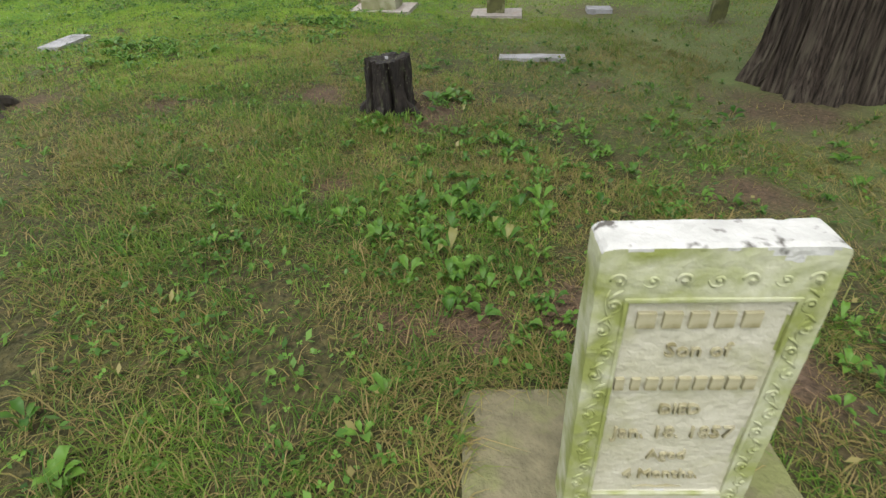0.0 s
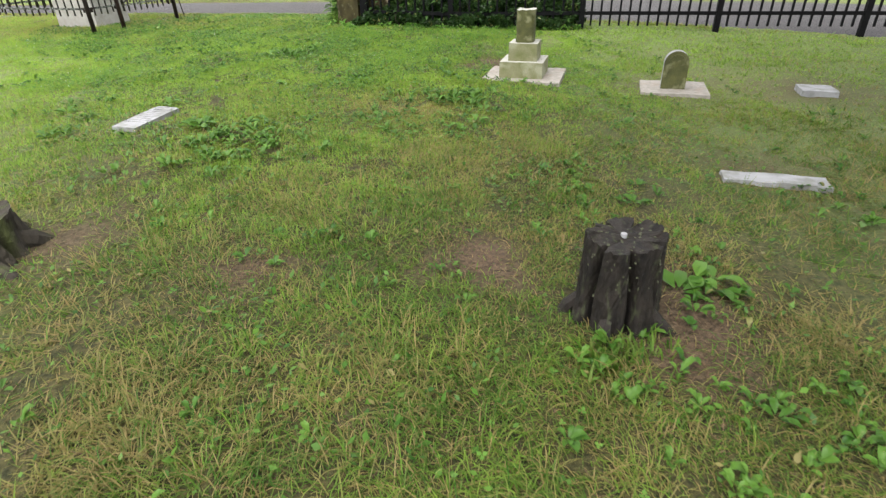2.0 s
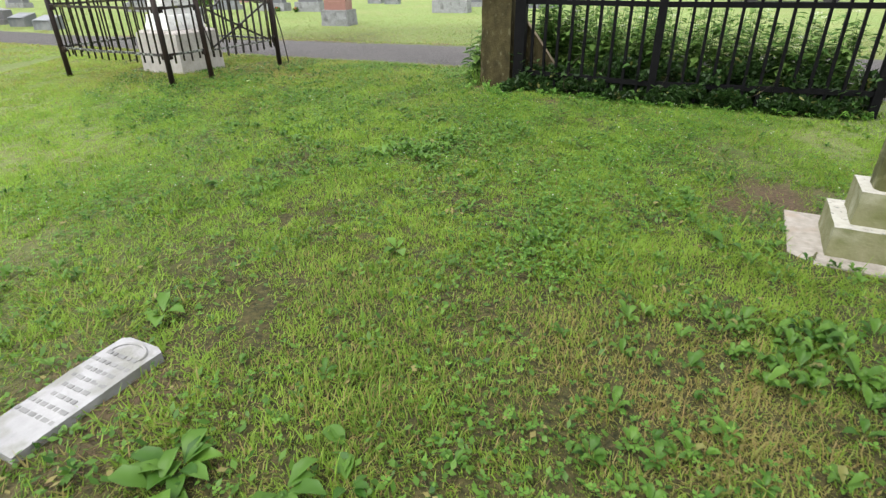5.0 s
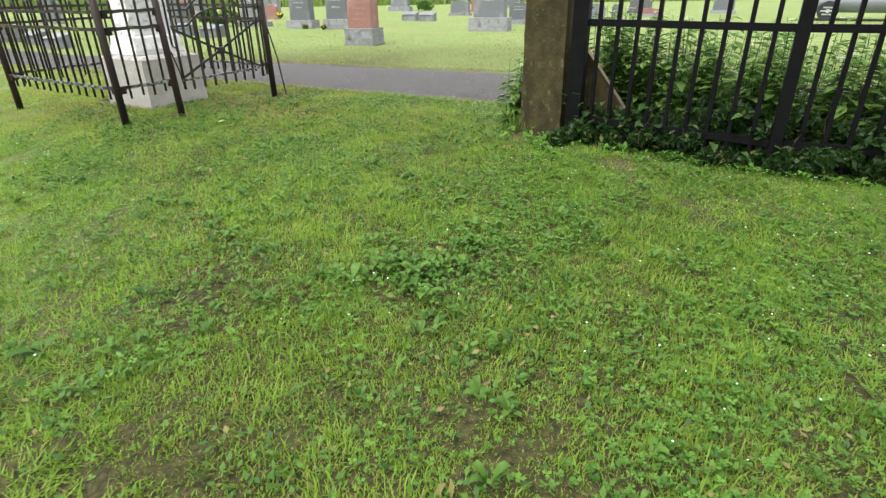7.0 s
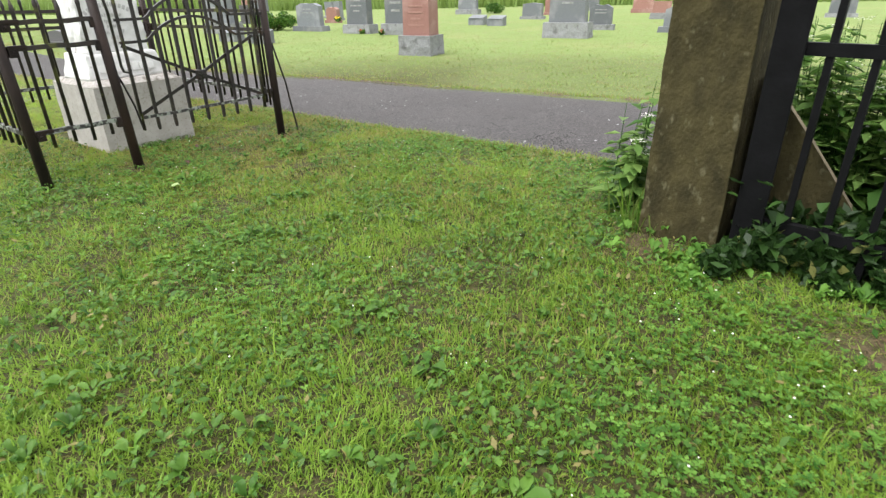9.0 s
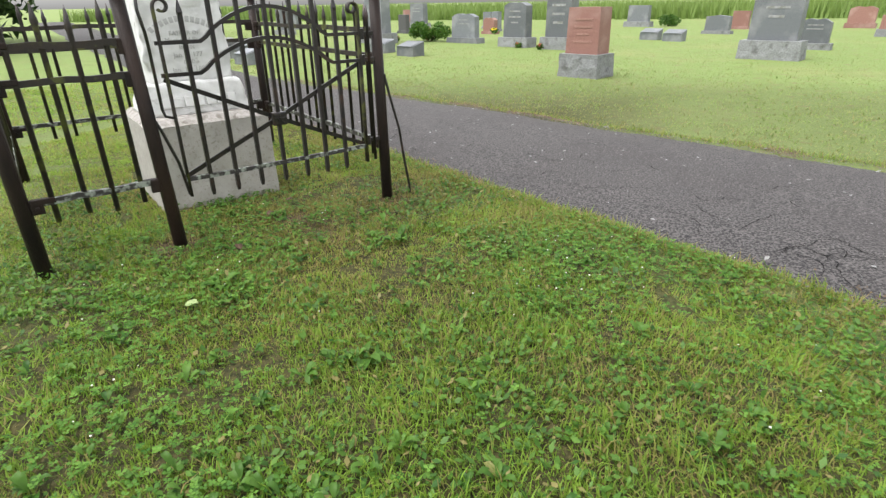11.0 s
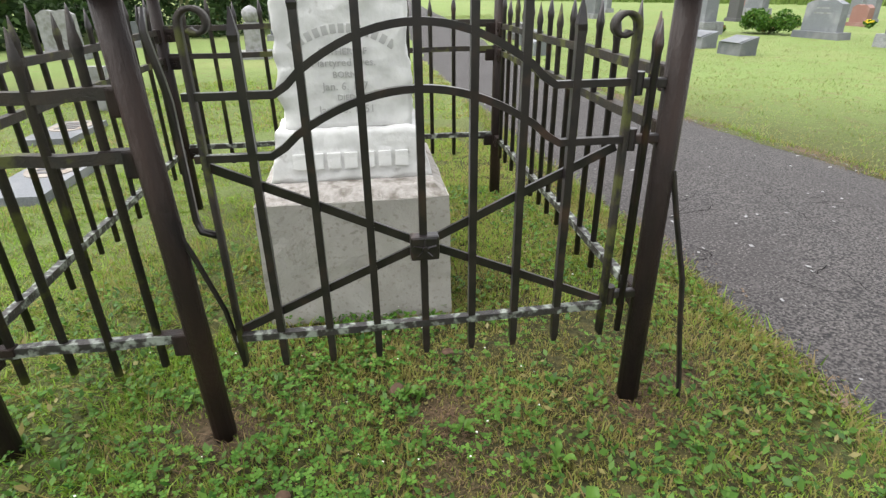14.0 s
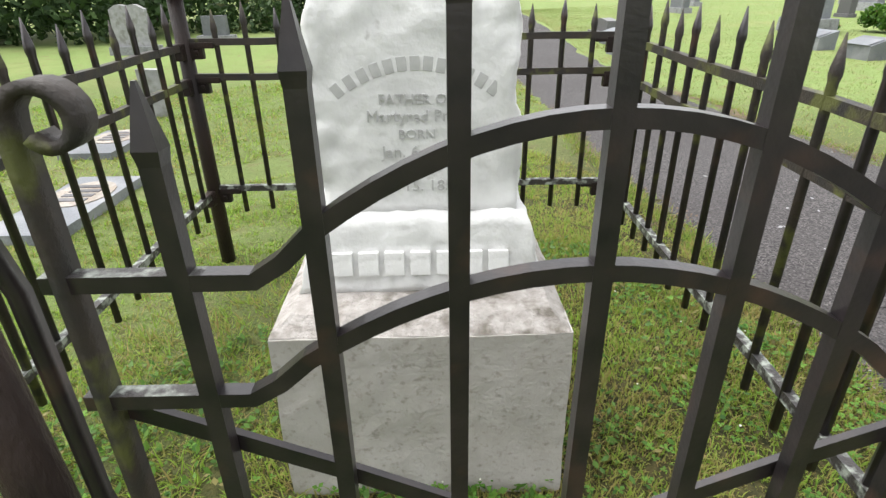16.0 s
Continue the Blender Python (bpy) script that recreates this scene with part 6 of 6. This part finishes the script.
# ---- vines and tall weeds along the black fence ----
def vines():
    rnd = np.random.default_rng(91)
    cent, size = [], []
    for a, b, n in ((POSTS[0], POSTS[1], 60), (POSTS[1], POSTS[2], 90)):
        for i in range(n):
            p = a + (b - a) * rnd.random()
            q = p + Vector((0.45, 0.89)) * rnd.uniform(0.05, 0.32)
            cent.append((q.x, q.y, float(gz(q.x, q.y)) + 0.02 + (0.40 if (q - POSTS[0]).length > 0.75 else 0.2) * rnd.random() ** 1.5))
            size.append(rnd.uniform(0.07, 0.13))
    for i in range(5):
        cent.append((1.12 + rnd.normal(0, 0.07), 4.25 + rnd.normal(0, 0.06), rnd.uniform(0.03, 0.13)))
        size.append(0.08)
    for a, b, n in ((POSTS[0], POSTS[1], 16), (POSTS[1], POSTS[2], 40)):
        for i in range(n):
            p = a + (b - a) * rnd.random() + Vector((-0.45, -0.89)) * rnd.uniform(-0.02, 0.07)
            cent.append((p.x, p.y, float(gz(p.x, p.y)) + 0.02 + 0.16 * rnd.random()))
            size.append(rnd.uniform(0.06, 0.10))
    v, f, nums = leaf_cloud(cent, size, 64000, 0.032, rnd)
    nums["tone"] = nums["tone"] * 0.5
    tagged(new("vines", raw_mesh("vines", v, f, M_VINE, nums)), "dense dark green vines tangled along the fence's foot", "vines", kind="stuff")
    V, F, tone = [], [], []
    for i in range(130):
        a, b = (POSTS[0], POSTS[1]) if i % 5 < 3 else (POSTS[1], POSTS[2])
        p = a + (b - a) * (rnd.random() * 1.06 - 0.06) + Vector((-0.45, -0.89)) * rnd.uniform(-0.03, 0.12)
        c = np.array([p.x, p.y, float(gz(p.x, p.y)) + 0.05 + 0.34 * rnd.random() ** 1.6])
        if i < 16:
            c = np.array([1.06 + rnd.normal(0, 0.05), 4.32 + rnd.normal(0, 0.05), 0.06 + 0.55 * rnd.random() ** 1.5])
        ang, l = rnd.uniform(0, 6.28), rnd.uniform(0.035, 0.062)
        d, e = np.array([math.cos(ang), math.sin(ang), rnd.uniform(-0.6, 0.1)]), np.array([-math.sin(ang), math.cos(ang), rnd.uniform(-0.3, 0.3)])
        up = np.array([0, 0, l * 0.18])
        o = len(V)
        V += [c, c + d * l * 0.25 - e * l * 0.5 + up, c + d * l * 0.85 - e * l * 0.36 + up, c + d * l * 1.5, c + d * l * 0.85 + e * l * 0.36 + up, c + d * l * 0.25 + e * l * 0.5 + up, c + d * l * 0.7]
        F += [(o, o + 6, o + 1), (o + 1, o + 6, o + 2), (o + 2, o + 6, o + 3), (o + 3, o + 6, o + 4), (o + 4, o + 6, o + 5), (o + 5, o + 6, o)]
        tone += [rnd.random()] * 7
    tagged(new("vine_leaves", raw_mesh("vine_leaves", V, F, M_VINE, {"tone": tone, "dry": [0.0] * len(V)}, True)), "broad heart-shaped vine leaves on the fence and pillar", "vines", kind="stuff")
    bm = bmesh.new()
    for i in range(14):
        a, b = (POSTS[0], POSTS[1]) if i % 2 else (POSTS[1], POSTS[2])
        p = a + (b - a) * rnd.random()
        pts, q = [], np.array([p.x, p.y - 0.05, float(gz(p.x, p.y)) + 0.01])
        for k in range(7):
            pts.append(tuple(q))
            q = q + np.array([rnd.normal(0.03, 0.06), rnd.normal(-0.01, 0.03), rnd.uniform(0.0, 0.12)])
        add_tube(bm, pts, 0.003, 5, radii=[0.004, 0.0038, 0.0034, 0.003, 0.0025, 0.002, 0.001])
    tagged(part("vine_stems", bm, M_BARK), "thin brown vine stems climbing the fence", "vines", kind="stuff")
    spots = []
    for i in range(90):
        a, b = (POSTS[0], POSTS[1]) if i % 2 else (POSTS[1], POSTS[2])
        p = a + (b - a) * rnd.random() + Vector((-0.45, -0.89)) * rnd.uniform(0.0, 0.16)
        spots.append((p.x, p.y, rnd.uniform(0.7, 1.4)))
    for i in range(50):
        spots.append((0.85 + rnd.normal(0, 0.2), 4.25 + rnd.normal(0, 0.16), rnd.uniform(0.7, 1.3)))
    rosettes("creeper_leaves", "creeping vine leaves spilling from the fence onto the lawn", 92, spots, 0.042, M_CLOVER, (4, 8), 0.9, 0.6)


vines()


def tall_weeds():
    rnd = np.random.default_rng(95)
    stems, V, F, tone = bmesh.new(), [], [], []
    heads = []
    spots = []
    for i in range(620):
        u = rnd.random()
        a, b = POSTS[0], POSTS[2]
        p = a + (b - a) * u * 0.97
        q = p + Vector((0.45, 0.89)) * rnd.uniform(0.10 if u > 0.22 else 0.55, 1.2 - 0.2 * u)
        spots.append((q.x, q.y, rnd.uniform(0.45, 1.08) - 0.2 * u))
    for i in range(11):
        spots.append((0.72 + rnd.normal(0, 0.05), 5.0 + rnd.normal(0, 0.10), rnd.uniform(0.22, 0.72)))
    for x, y, h in spots:
        if on_road(np.array([x]), np.array([y]), 0.0)[0]:
            continue
        z = float(gz(x, y))
        lean = (rnd.normal(0, 0.08), rnd.normal(0, 0.08))
        add_tube(stems, [(x, y, z - 0.02), (x + lean[0] * h * 0.5, y + lean[1] * h * 0.5, z + h * 0.5), (x + lean[0] * h, y + lean[1] * h, z + h)], 0.003, 4, radii=[0.004, 0.003, 0.0015])
        if rnd.random() < 0.24:
            heads.append((x + lean[0] * h, y + lean[1] * h, z + h))
        for k in range(26):
            u = rnd.uniform(0.06, 0.98)
            c = np.array([x + lean[0] * h * u, y + lean[1] * h * u, z + h * u])
            ang = rnd.uniform(0, 6.28)
            l = rnd.uniform(0.07, 0.17) * (1.25 - 0.6 * u)
            d, s = np.array([math.cos(ang), math.sin(ang), rnd.uniform(-0.3, 0.5)]), np.array([-math.sin(ang), math.cos(ang), 0])
            o = len(V)
            V += [c, c + d * l * 0.5 - s * l * 0.26, c + d * l + [0, 0, -l * 0.25], c + d * l * 0.5 + s * l * 0.26]
            F.append((o, o + 1, o + 2, o + 3))
            tone += [rnd.random()] * 4
    ob = part("weed_stems", stems, M_WEED)
    tagged(ob, "thin upright stems of tall weeds", "weeds", kind="stuff")
    tagged(new("tall_weeds", raw_mesh("tall_weeds", V, F, M_TALLWEED, {"tone": tone, "dry": [0.0] * len(V)})), "lush bright green tall weeds behind the fence", "weeds", kind="stuff")
    hv = []
    for hx, hy, hz in heads:
        for k in range(24):
            a, r = rnd.uniform(0, 6.28), 0.045 * rnd.random() ** 0.5
            c = np.array([hx + r * math.cos(a), hy + r * math.sin(a), hz + rnd.normal(0, 0.005)])
            hv += [c + [0.006, 0, 0], c + [0, 0.006, 0.002], c - [0.006, 0, 0], c - [0, 0.006, -0.002]]
    tagged(new("weed_flowers", raw_mesh("weed_flowers", hv, np.arange(len(hv)).reshape(-1, 4), M_PETAL)), "flat white umbels of small flowers", "flowers", kind="stuff")


tall_weeds()


# ---- fallen leaves and scraps on the lawn ----
def fallen_leaf(x, y, turn, size, mat, label):
    bm = bmesh.new()
    rows = []
    for i in range(7):
        u = i / 6
        w = size * 0.36 * math.sin(math.pi * min(1, 0.06 + u * 0.94)) ** 0.8 + 0.001
        z = 0.012 * math.sin(u * 3.0) + 0.006 * math.cos(u * 7)
        rows.append([bm.verts.new((size * (u - 0.5), s * w, z + abs(s) * w * 0.35)) for s in (-1, 0, 1)])
    for r0, r1 in zip(rows, rows[1:]):
        for j in (0, 1):
            bm.faces.new((r0[j], r1[j], r1[j + 1], r0[j + 1]))
    geom = bmesh.ops.extrude_face_region(bm, geom=bm.faces[:])
    for v in geom["geom"]:
        if isinstance(v, bmesh.types.BMVert):
            v.co.z += 0.0015
    ob = part("fallen_leaf", bm, mat, smooth=True)
    ob.matrix_world = ground_pose(x, y, turn, 0.035) @ pose(0, 0, 0, 8, -6, 0)
    tagged(ob, label, "leaf", "fallen leaves")


M_DEAD_LEAF = material("brown_dead_leaf", (0.085, 0.05, 0.028), 0.85, second=(0.045, 0.026, 0.016), scale=30)
M_PALE_LEAF = material("pale_green_leaf", (0.27, 0.34, 0.14), 0.7, second=(0.20, 0.27, 0.10), scale=30)
fallen_leaf(-2.21, 5.18, 20, 0.06, M_PALE_LEAF, "pale green fallen leaf lying on the grass")
fallen_leaf(-2.45, 5.76, 140, 0.055, M_DEAD_LEAF, "curled brown dead leaf lying on the grass")
fallen_leaf(-2.63, 6.26, 95, 0.055, M_DEAD_LEAF, "narrow brown dead leaf lying on the grass")
fallen_leaf(-2.68, 6.53, 30, 0.05, M_DEAD_LEAF, "small brown dead leaf before the iron gate")
